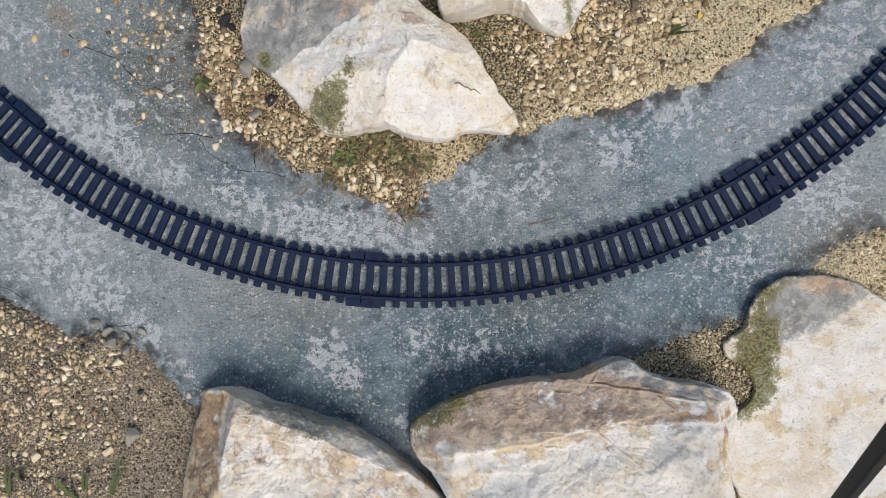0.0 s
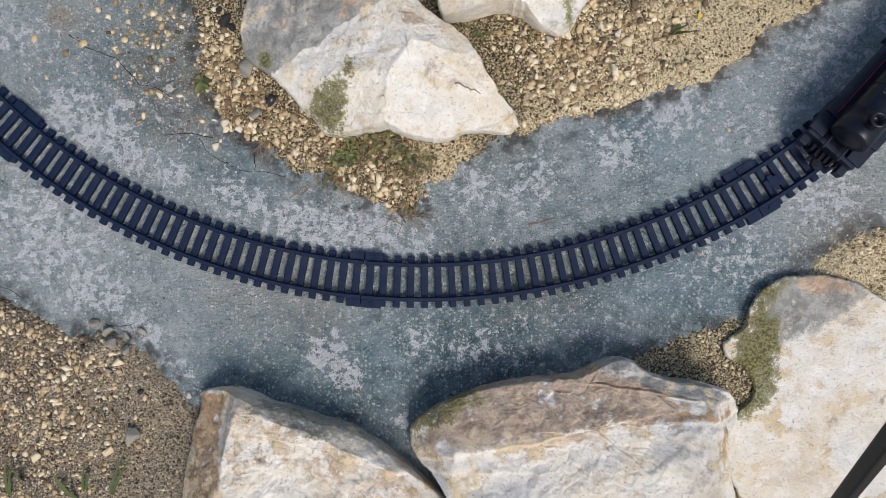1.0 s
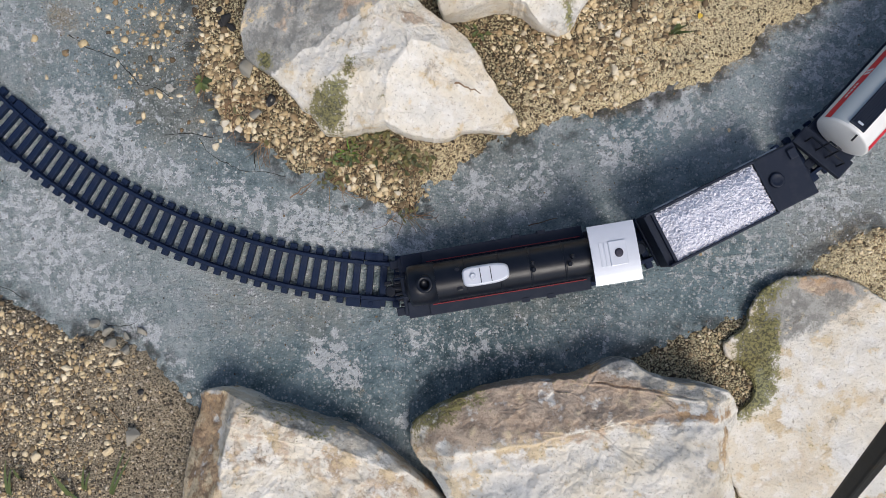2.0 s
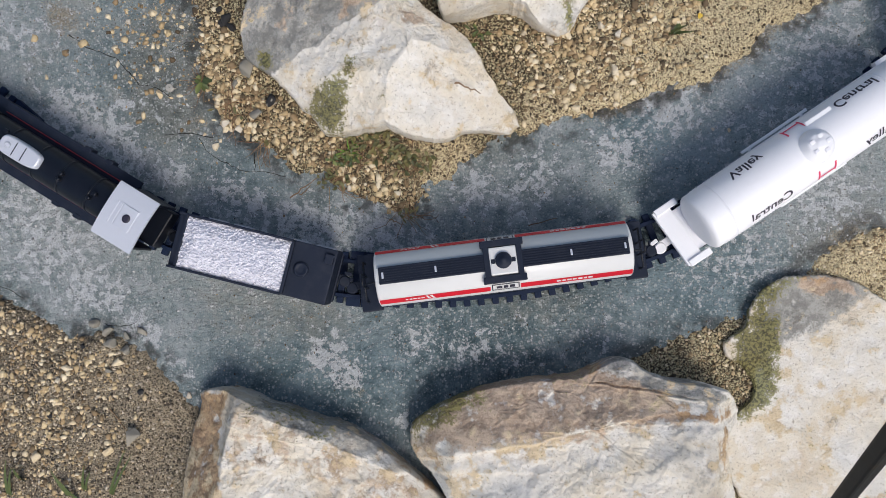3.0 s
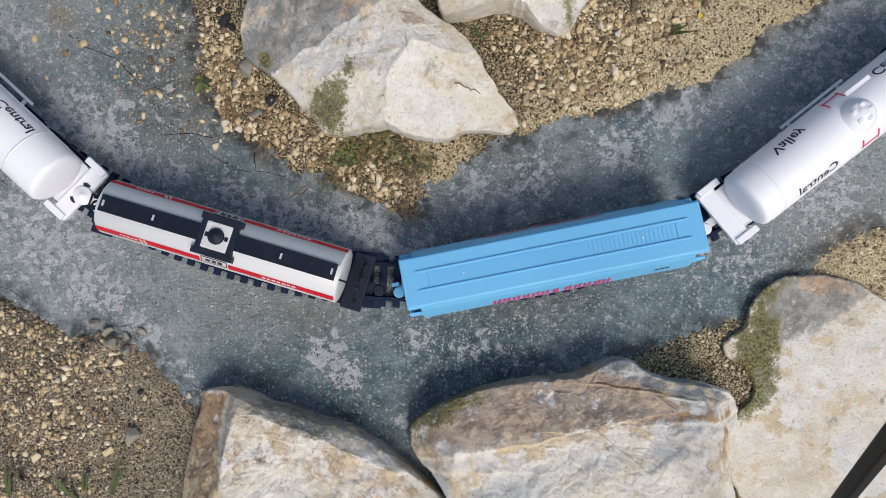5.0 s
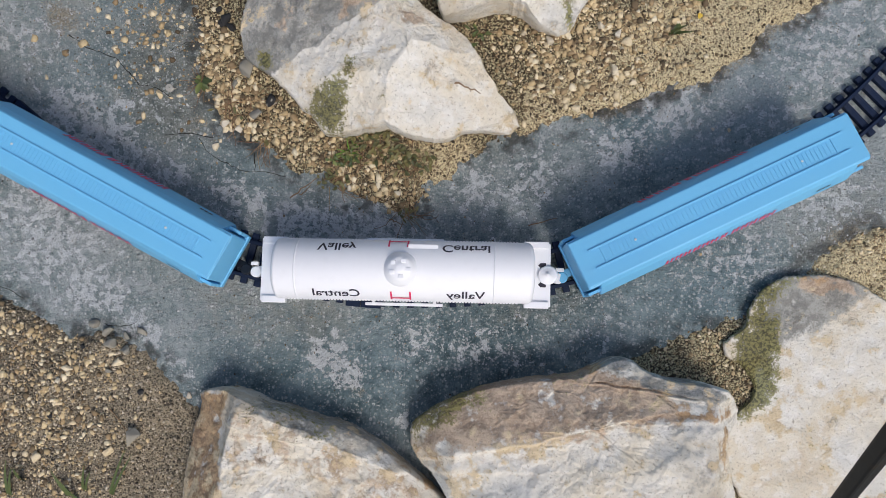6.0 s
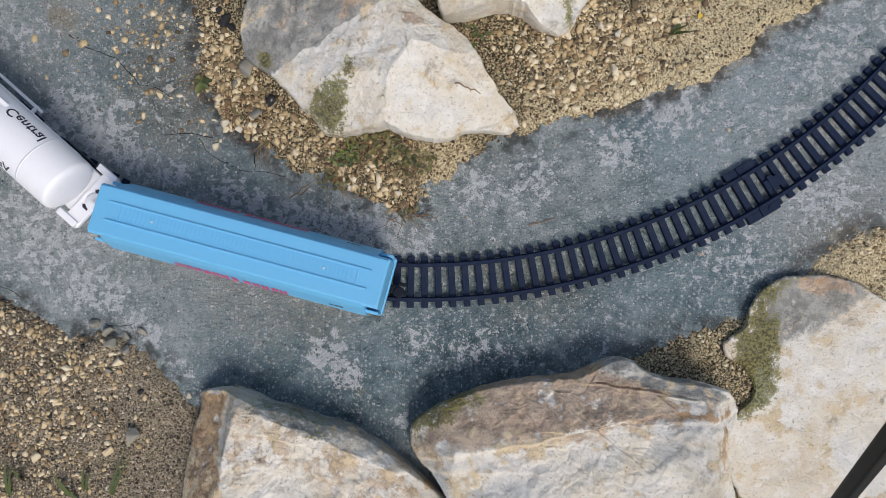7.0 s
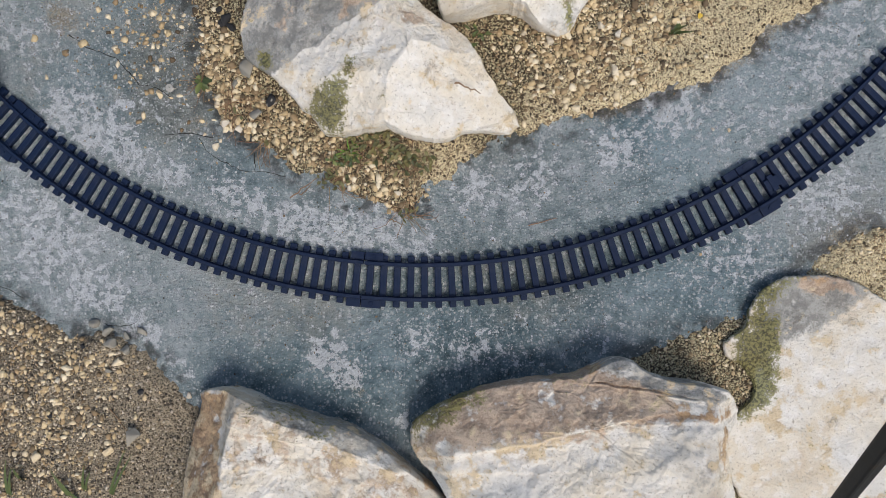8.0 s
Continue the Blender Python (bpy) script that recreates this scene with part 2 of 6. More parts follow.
PINK = plastic("crimson_ink", (0.72, 0.03, 0.12), 0.45, 0.0)
STEEL = plastic("wheel_steel", (0.30, 0.30, 0.32), 0.35, 0.2, metal=0.9)
POLE = plastic("painted_metal_tube", (0.010, 0.010, 0.010), 0.5, 0.2, dust_colour=(0.10, 0.075, 0.045), spec=0.2)
LEAF = leaf_material("leaf_green", (0.03, 0.05, 0.014), (0.16, 0.19, 0.05))
SPRIG = leaf_material("sprig_green", (0.08, 0.19, 0.02), (0.24, 0.40, 0.06))
OLIVE = leaf_material("olive_leaf", (0.05, 0.06, 0.018), (0.20, 0.17, 0.06))
CLINKER = plastic("dark_clinker", (0.03, 0.03, 0.032), 0.85, 0.5, dust_colour=(0.10, 0.095, 0.085), spec=0.2)
SHELL = plastic("snail_shell", (0.40, 0.38, 0.34), 0.4, 0.5, dust_colour=(0.22, 0.20, 0.17))
PETAL = plastic("yellow_petal", (0.72, 0.48, 0.04), 0.6, 0.2)
DRY = leaf_material("dry_stem", (0.17, 0.085, 0.045), (0.36, 0.25, 0.13))


# ---- mesh helpers ----
def part(name, bm, material, parent, label=""):
    me = bpy.data.meshes.new(name)
    bm.to_mesh(me)
    bm.free()
    me.materials.append(material)
    ob = new(name, me)
    if parent is not None:
        ob.parent = parent
    return tagged(ob, label) if label else ob


def thing(name, label, category, group=""):
    ob = new(name)
    ob.empty_display_size = 0.01
    return tagged(ob, label, category, group)


def array_mesh(name, verts, faces, material, smooth=True):
    """A mesh from numpy arrays; faces all of one size."""
    me = bpy.data.meshes.new(name)
    k = faces.shape[1]
    me.vertices.add(len(verts))
    me.vertices.foreach_set("co", np.ascontiguousarray(verts, dtype=np.float32).ravel())
    me.loops.add(faces.size)
    me.loops.foreach_set("vertex_index", np.ascontiguousarray(faces, dtype=np.int32).ravel())
    me.polygons.add(len(faces))
    me.polygons.foreach_set("loop_start", np.arange(0, faces.size, k, dtype=np.int32))
    me.polygons.foreach_set("loop_total", np.full(len(faces), k, dtype=np.int32))
    me.update(calc_edges=True)
    if smooth:
        me.polygons.foreach_set("use_smooth", np.ones(len(faces), dtype=bool))
    me.materials.append(material)
    return me


def set_attr(me, name, values):
    me.attributes.new(name, "FLOAT", "POINT").data.foreach_set("value", np.ascontiguousarray(values, dtype=np.float32))


def box(bm, x0, x1, y0, y1, z0, z1, bevel=0.0003, taper=0.0):
    vs = [bm.verts.new((x, y * (1 - taper * (k > 0)), z)) for k, z in enumerate((z0, z1)) for x, y in ((x0, y0), (x1, y0), (x1, y1), (x0, y1))]
    fs = [(3, 2, 1, 0), (4, 5, 6, 7), (0, 1, 5, 4), (1, 2, 6, 5), (2, 3, 7, 6), (3, 0, 4, 7)]
    made = [bm.faces.new([vs[i] for i in f]) for f in fs]
    if bevel:
        bmesh.ops.bevel(bm, geom=list({e for f in made for e in f.edges}), offset=bevel, segments=2, affect="EDGES", profile=0.6)
    return bm


def extrude(bm, profile, x0, x1, bevel=0.0, smooth=True):
    """A closed profile of (y, z) drawn along x."""
    a = [bm.verts.new((x0, y, z)) for y, z in profile]
    b = [bm.verts.new((x1, y, z)) for y, z in profile]
    n = len(profile)
    sides = [bm.faces.new((a[i], a[(i + 1) % n], b[(i + 1) % n], b[i])) for i in range(n)]
    caps = [bm.faces.new(a[::-1]), bm.faces.new(b)]
    for f in sides:
        f.smooth = smooth
    if bevel:
        bmesh.ops.bevel(bm, geom=[e for f in caps for e in f.edges], offset=bevel, segments=3, affect="EDGES", profile=0.6)
    bmesh.ops.recalc_face_normals(bm, faces=bm.faces)
    return bm


def lathe(bm, outline, centre, axis="Z", n=28):
    """Turn an outline of (radius, height) round an axis through centre."""
    rings = []
    for r, h in outline:
        row = []
        for k in range(n):
            a = 2 * math.pi * k / n
            u, w = r * math.cos(a), r * math.sin(a)
            p = (u, w, h) if axis == "Z" else ((h, u, w) if axis == "X" else (u, h, w))
            row.append(bm.verts.new(Vector(centre) + Vector(p)))
        rings.append(row)
    for r0, r1 in zip(rings, rings[1:]):
        for k in range(n):
            f = bm.faces.new((r0[k], r0[(k + 1) % n], r1[(k + 1) % n], r1[k]))
            f.smooth = True
    for row in (rings[0], rings[-1]):
        bm.faces.new(row)
    bmesh.ops.recalc_face_normals(bm, faces=bm.faces)
    return bm


def circle_profile(r, zc, n=40, squash=1.0):
    return [(r * math.cos(2 * math.pi * k / n), zc + squash * r * math.sin(2 * math.pi * k / n)) for k in range(n)]


# ---- smooth random fields ----
def lattice(seed):
    return np.random.RandomState(seed).rand(256, 256)


def field(x, y, scale, seed, octaves=4, gain=0.5):
    """Fractal value noise, about -0.5 to 0.5."""
    tab, out, amp, tot = lattice(seed), 0.0, 1.0, 0.0
    for o in range(octaves):
        u, v = x * scale + 17.3 * o, y * scale + 9.1 * o
        iu, iv = np.floor(u).astype(int), np.floor(v).astype(int)
        fu, fv = u - iu, v - iv
        fu, fv = fu * fu * (3 - 2 * fu), fv * fv * (3 - 2 * fv)
        g = lambda a, b: tab[(iu + a) % 256, (iv + b) % 256]
        out = out + amp * ((g(0, 0) * (1 - fu) + g(1, 0) * fu) * (1 - fv) + (g(0, 1) * (1 - fu) + g(1, 1) * fu) * fv - 0.5)
        tot += amp
        amp *= gain
        scale *= 2.03
    return out / tot


def inside(x, y, corners):
    """Signed distance to a polygon, positive within."""
    d = np.full(np.shape(x), 1e9)
    odd = np.zeros(np.shape(x), bool)
    for (ax, ay), (bx, by) in zip(corners, corners[1:] + corners[:1]):
        ex, ey = bx - ax, by - ay
        t = np.clip(((x - ax) * ex + (y - ay) * ey) / (ex * ex + ey * ey + 1e-12), 0, 1)
        d = np.minimum(d, np.hypot(x - ax - t * ex, y - ay - t * ey))
        hit = ((ay > y) != (by > y)) & (x < ex * (y - ay) / (ey if ey else 1e-12) + ax)
        odd ^= hit
    return np.where(odd, d, -d)


def along(x, y, line):
    """Distance to an open line."""
    d = np.full(np.shape(x), 1e9)
    for (ax, ay), (bx, by) in zip(line, line[1:]):
        ex, ey = bx - ax, by - ay
        t = np.clip(((x - ax) * ex + (y - ay) * ey) / (ex * ex + ey * ey + 1e-12), 0, 1)
        d = np.minimum(d, np.hypot(x - ax - t * ex, y - ay - t * ey))
    return d


def smooth(v, lo, hi):
    t = np.clip((v - lo) / (hi - lo), 0, 1)
    return t * t * (3 - 2 * t)


def spots(x, y, rows):
    """Sum of soft round spots: (place, radius, weight)."""
    out = np.zeros(np.shape(x))
    for (px, py), r, w in rows:
        out += w * np.exp(-((x - px) ** 2 + (y - py) ** 2) / (r * r))
    return out


def grid(name, xs, ys, height, material):
    X, Y = np.meshgrid(xs, ys)
    Z = height(X, Y)
    w, h = len(xs), len(ys)
    k = (np.arange(h - 1)[:, None] * w + np.arange(w - 1)[None]).ravel()
    faces = np.stack([k, k + 1, k + w + 1, k + w], 1)
    me = array_mesh(name, np.stack([X.ravel(), Y.ravel(), Z.ravel()], 1), faces, material)
    return me, X.ravel(), Y.ravel()


# ---- ground ----
NORTH_BED = [(-0.1625, 0.1861), (-0.1508, 0.1286), (-0.1484, 0.1032), (-0.1400, 0.0873), (-0.1367, 0.0721), (-0.1075, 0.0626), (-0.0996, 0.0509), (-0.0791, 0.0455), (-0.0665, 0.0367), (-0.0383, 0.0279), (-0.0274, 0.0257), (-0.0180, 0.0382), (-0.0056, 0.0453), (-0.0025, 0.0528), (0.0177, 0.0639), (0.0425, 0.0744), (0.0795, 0.0814), (0.0980, 0.0875), (0.1318, 0.0981), (0.1593, 0.1159), (0.1701, 0.1273), (0.2022, 0.1456), (0.2389, 0.1809)]
WEST_BED = [(-0.2858, -0.0104), (-0.2599, -0.0173), (-0.2437, -0.0252), (-0.2244, -0.0364), (-0.1988, -0.0370), (-0.1828, -0.0432), (-0.1668, -0.0587), (-0.1493, -0.0727), (-0.1223, -0.1035), (-0.1219, -0.1653), (-0.2835, -0.1673)]
EAST_BED = [(0.0851, -0.0529), (0.1096, -0.0381), (0.1309, -0.0304), (0.1582, -0.0220), (0.1826, -0.0036), (0.1978, 0.0116), (0.2159, 0.0208), (0.2490, 0.0269), (0.2470, -0.1306), (0.0848, -0.1323)]
CRACKS = [[(-0.2230, 0.1286), (-0.2100, 0.1202), (-0.1955, 0.1153), (-0.1881, 0.1067), (-0.1826, 0.1003), (-0.1730, 0.0986), (-0.1649, 0.0938)], [(-0.1482, 0.0700), (-0.1440, 0.0637), (-0.1344, 0.0564), (-0.1249, 0.0519), (-0.1106, 0.0509), (-0.0996, 0.0487)], [(-0.1679, 0.0723), (-0.1552, 0.0729), (-0.1393, 0.0709)], [(-0.1170, 0.0620), (-0.1167, 0.0519)], [(-0.1651, 0.1198), (-0.1556, 0.1248), (-0.1486, 0.1238)], [(-0.2632, -0.0119), (-0.2551, -0.0141), (-0.2470, -0.0192)], [(-0.2004, -0.0332), (-0.1909, -0.0348), (-0.1829, -0.0328)]]


def slab_height(x, y):
    z = 0.0012 * field(x, y, 14, 3, 3) + 0.0010 * field(x, y, 120, 4, 5, 0.62) + 0.0021 * field(x, y, 330, 5, 3, 0.6)
    near = np.exp(-((np.hypot(x - CX, y - CY) - RADIUS) / 0.02) ** 2)
    return z * (1 - 0.75 * near) - 0.0006


def concrete_path():
    xs = np.concatenate([np.linspace(-0.62, -0.31, 30), np.arange(-0.309, 0.28, 0.0008), np.linspace(0.285, 0.58, 30)])
    ys = np.concatenate([np.linspace(-0.30, -0.18, 16), np.arange(-0.179, 0.20, 0.0008), np.linspace(0.205, 0.92, 70)])
    me, x, y = grid("concrete_path", xs, ys, slab_height, CONCRETE)
    lime = spots(x, y, [((-0.2522, 0.1295), 0.022, 0.45), ((-0.2258, 0.0878), 0.016, 0.5), ((-0.2097, 0.0798), 0.014, 0.6), ((-0.1935, 0.0702), 0.014, 0.6), ((-0.1889, 0.0908), 0.006, 0.6), ((-0.1806, 0.0559), 0.012, 0.4), ((-0.1620, 0.0495), 0.008, 0.8), ((-0.1343, 0.0384), 0.012, 0.55), ((-0.1169, 0.0305), 0.012, 0.6), ((-0.0947, 0.0242), 0.014, 0.8), ((-0.0727, 0.0195), 0.014, 0.8), ((-0.0508, 0.0148), 0.014, 0.7), ((-0.0258, 0.0117), 0.014, 0.55), ((-0.0477, 0.0273), 0.010, 0.5), ((0.0053, 0.0428), 0.016, 0.5), ((0.0301, 0.0365), 0.02, 0.4), ((0.0425, 0.0520), 0.014, 0.45)])
    lime += spots(x, y, [((0.0841, 0.0627), 0.014, 0.65), ((0.1164, 0.0843), 0.020, 0.55), ((0.1072, 0.0890), 0.010, 0.5), ((0.1590, 0.0732), 0.03, 0.3), ((0.1927, 0.1101), 0.04, 0.32), ((0.2141, 0.1254), 0.03, 0.35), ((0.1890, 0.0331), 0.02, 0.45), ((0.2072, 0.0423), 0.025, 0.4), ((0.1250, -0.0037), 0.03, 0.25), ((0.1555, 0.0086), 0.02, 0.35)])
    lime += spots(x, y, [((-0.2478, 0.0434), 0.035, 0.35), ((-0.2185, 0.0086), 0.03, 0.35), ((-0.2410, 0.0086), 0.025, 0.3), ((-0.2118, -0.0150), 0.012, 0.6), ((-0.1926, -0.0228), 0.012, 0.55), ((-0.1798, -0.0338), 0.008, 0.8), ((-0.1727, -0.0410), 0.006, 1.0), ((-0.1637, -0.0541), 0.006, 0.7), ((-0.1526, -0.0602), 0.005, 0.7), ((-0.0818, -0.0521), 0.008, 0.7), ((-0.0725, -0.0536), 0.009, 0.8), ((-0.0646, -0.0613), 0.008, 1.0), ((-0.0725, -0.0381), 0.014, 0.35), ((-0.0320, -0.0380), 0.012, 0.45), ((-0.0195, -0.0441), 0.010, 0.4), ((0.0022, -0.0487), 0.012, 0.42), ((0.0114, -0.0409), 0.012, 0.25), ((-0.0344, -0.0859), 0.006, 0.8), ((0.0361, -0.0531), 0.02, 0.2), ((0.0791, -0.0437), 0.016, 0.3), ((0.0454, -0.0285), 0.02, 0.1)])
    lime = 1.55 * lime + 0.45 * field(x, y, 40, 8, 4) + 0.02
    tone = 0.68 + spots(x, y, [((-0.2522, 0.1327), 0.03, 0.25), ((-0.2035, 0.1100), 0.03, -0.10), ((-0.1555, 0.1128), 0.035, -0.16), ((-0.2225, 0.0815), 0.025, 0.12), ((-0.1202, 0.0525), 0.03, -0.10), ((-0.0570, 0.0117), 0.04, 0.05), ((0.0146, 0.0397), 0.035, 0.08), ((0.1470, 0.0919), 0.055, 0.30), ((0.1958, 0.1163), 0.055, 0.42), ((0.0918, 0.0767), 0.012, -0.25), ((0.1255, 0.0641), 0.03, 0.05)])
    # dark spots north of the southern boulders, blue ones too, paint in their shade
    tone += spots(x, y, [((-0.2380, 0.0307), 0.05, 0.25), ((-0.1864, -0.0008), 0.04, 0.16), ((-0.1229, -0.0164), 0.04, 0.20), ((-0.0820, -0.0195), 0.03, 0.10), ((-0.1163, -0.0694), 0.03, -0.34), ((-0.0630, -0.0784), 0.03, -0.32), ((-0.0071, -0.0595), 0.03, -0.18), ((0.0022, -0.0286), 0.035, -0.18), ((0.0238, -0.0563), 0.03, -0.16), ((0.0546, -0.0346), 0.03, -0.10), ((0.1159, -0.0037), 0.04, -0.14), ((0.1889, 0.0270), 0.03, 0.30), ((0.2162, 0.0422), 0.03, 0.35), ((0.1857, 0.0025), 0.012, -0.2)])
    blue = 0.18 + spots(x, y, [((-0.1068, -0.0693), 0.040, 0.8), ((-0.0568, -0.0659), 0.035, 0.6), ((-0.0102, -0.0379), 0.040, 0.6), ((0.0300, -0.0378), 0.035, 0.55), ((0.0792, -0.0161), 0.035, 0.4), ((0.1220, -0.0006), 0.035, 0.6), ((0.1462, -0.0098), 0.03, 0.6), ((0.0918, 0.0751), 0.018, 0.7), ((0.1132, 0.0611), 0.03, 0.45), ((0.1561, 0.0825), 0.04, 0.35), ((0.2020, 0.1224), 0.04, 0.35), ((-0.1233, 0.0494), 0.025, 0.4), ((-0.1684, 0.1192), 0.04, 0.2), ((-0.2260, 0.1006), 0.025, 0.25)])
    olive = spots(x, y, [((-0.1557, 0.1350), 0.035, 0.7), ((-0.1746, 0.1002), 0.035, 0.5), ((-0.1553, 0.0843), 0.03, 0.6), ((-0.2422, 0.1071), 0.02, 0.5), ((-0.2232, 0.1388), 0.02, 0.6), ((-0.1229, -0.0196), 0.045, 0.6), ((-0.0757, -0.0288), 0.025, 0.5), ((0.0238, -0.0193), 0.03, 0.55), ((0.0577, -0.0099), 0.025, 0.5), ((-0.0102, 0.0117), 0.03, 0.35), ((0.1918, 0.0086), 0.03, 0.7), ((0.2221, 0.0330), 0.025, 0.5), ((-0.2020, -0.0354), 0.02, 0.5), ((0.0146, 0.0615), 0.02, 0.5)])
    sandy = spots(x, y, [((0.2068, 0.0055), 0.016, 0.7), ((0.2234, 0.0147), 0.014, 0.5), ((0.2009, 0.0208), 0.012, 0.35), ((-0.1509, 0.1286), 0.02, 0.4), ((-0.2231, 0.1356), 0.010, 0.6), ((-0.2329, 0.1421), 0.010, 0.6), ((-0.1489, 0.0795), 0.012, 0.5), ((-0.1814, 0.1400), 0.02, 0.4), ((-0.0568, -0.0706), 0.004, 0.6), ((-0.0630, -0.0675), 0.004, 0.5), ((-0.1956, -0.0385), 0.012, 0.4), ((-0.0819, -0.0288), 0.006, 0.5)])
    sandy += 0.85 * smooth(inside(x, y, NORTH_BED), -0.012, 0.004) * smooth(x, 0.03, 0.09) + 0.1 * field(x, y, 30, 33, 3)
    grime = np.zeros_like(x)
    for bed, w in ((NORTH_BED, 0.75), (WEST_BED, 0.75), (EAST_BED, 0.6)):
        d = inside(x, y, bed) + 0.012 * field(x, y, 60, 21, 3)
        grime = np.maximum(grime, w * smooth(d, -0.010, 0.0) * smooth(field(x, y, 130, 22, 4, 0.6), -0.08, 0.10))
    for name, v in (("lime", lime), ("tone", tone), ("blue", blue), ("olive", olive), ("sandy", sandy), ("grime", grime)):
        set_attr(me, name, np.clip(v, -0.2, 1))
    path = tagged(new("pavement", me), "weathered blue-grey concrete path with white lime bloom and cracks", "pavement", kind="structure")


    for k, seam in enumerate(CRACKS):
        bm = bmesh.new()
        prev, n = None, 16 * (len(seam) - 1)
        for i in range(n + 1):
            u = i / 16
            j = min(int(u), len(seam) - 2)
            (ax, ay), (bx, by) = seam[j], seam[j + 1]
            dx, dy = bx - ax, by - ay
            d = math.hypot(dx, dy)
            px, py = ax + dx * (u - j), ay + dy * (u - j)
            wob = 0.0026 * float(field(np.array([i * 0.05]), np.array([k * 3.1]), 2.2, 44, 4, 0.65)[0])
            px, py = px - dy / d * wob, py + dx / d * wob
            w = 0.00012 + 0.00050 * abs(float(field(np.array([i * 0.07]), np.array([k * 5.7]), 2.0, 45, 3)[0]))
            pz = float(slab_height(np.array([px]), np.array([py]))[0]) + 0.00022
            row = [bm.verts.new((px + q * dy / d * w, py - q * dx / d * w, pz)) for q in (-1, 1)]
            if prev:
                bm.faces.new((prev[0], prev[1], row[1], row[0]))
            prev = row
        bmesh.ops.recalc_face_normals(bm, faces=bm.faces)
        part("crack", bm, SEAM, path)


def bed_height(corners, seed, depth, lump):
    def f(x, y):
        d = inside(x, y, corners) + 0.010 * field(x, y, 55, seed, 4) + 0.007 * field(x, y, 260, seed + 4, 3, 0.6)
        return -0.006 + (0.006 + depth) * smooth(d, -0.008, 0.010) + lump * field(x, y, 45, seed + 1, 4) * smooth(d, 0, 0.01) + 0.0012 * field(x, y, 500, seed + 2, 3) * smooth(d, -0.004, 0.002)
    return f


north_height = bed_height(NORTH_BED, 61, 0.0022, 0.006)
west_height = bed_height(WEST_BED, 71, 0.0030, 0.008)
east_height = bed_height(EAST_BED, 81, 0.0020, 0.005)


def ground():
    xs = np.concatenate([-np.geomspace(30, 0.7, 24), np.linspace(-0.6, 0.6, 20), np.geomspace(0.7, 30, 24)])
    me, x, y = grid("ground", xs, xs + 0.3, lambda x, y: -0.012 + 0.004 * field(x, y, 4, 31, 3), SOIL)
    tagged(new("ground", me), "bare brown garden soil", "ground", kind="structure")
    for name, box_, h, m, label in (
        ("sand_bed", (-0.175, 0.30, 0.02, 0.19), north_height, SAND, "sandy gravel bed between the boulders"),
        ("soil_bed", (-0.30, -0.12, -0.20, 0.0), west_height, SOIL, "dark crumbly soil bed beside the path"),
        ("grit_bed", (0.075, 0.28, -0.20, 0.04), east_height, SAND, "brown gritty soil at the boulders' feet"),
    ):
        x0, x1, y0, y1 = box_
        me, x, y = grid(name, np.arange(x0, x1, 0.0010), np.arange(y0, y1, 0.0010), h, m)
        if name == "sand_bed":
            pale = spots(x, y, [((0.1319, 0.1261), 0.035, 1.2), ((0.1626, 0.1382), 0.03, 1.2), ((0.1011, 0.0983), 0.03, 1.1), ((0.0734, 0.0861), 0.025, 0.9), ((0.0425, 0.0831), 0.02, 0.7), ((-0.0072, 0.0600), 0.016, 0.9), ((-0.0196, 0.0522), 0.014, 0.7), ((0.1931, 0.1504), 0.03, 1.2)])
        else:
            # the negative spot paints in the shade of the gap between two boulders
            pale = (0.45 if m is SOIL else 0.30) + spots(x, y, [((-0.1791, -0.1040), 0.04, 0.5), ((-0.1859, -0.0541), 0.015, 0.6), ((0.2128, 0.0086), 0.03, 0.6), ((0.1519, -0.0648), 0.02, -0.5)])
        set_attr(me, "pale", pale)
        tagged(new(name, me), label, "ground", kind="structure")


# ---- gravel ----
def unit_stone(level):
    bm = bmesh.new()
    bmesh.ops.create_icosphere(bm, subdivisions=level, radius=1.0)
    v = np.array([q.co[:] for q in bm.verts])
    f = np.array([[q.index for q in t.verts] for t in bm.faces])
    bm.free()
    return v, f


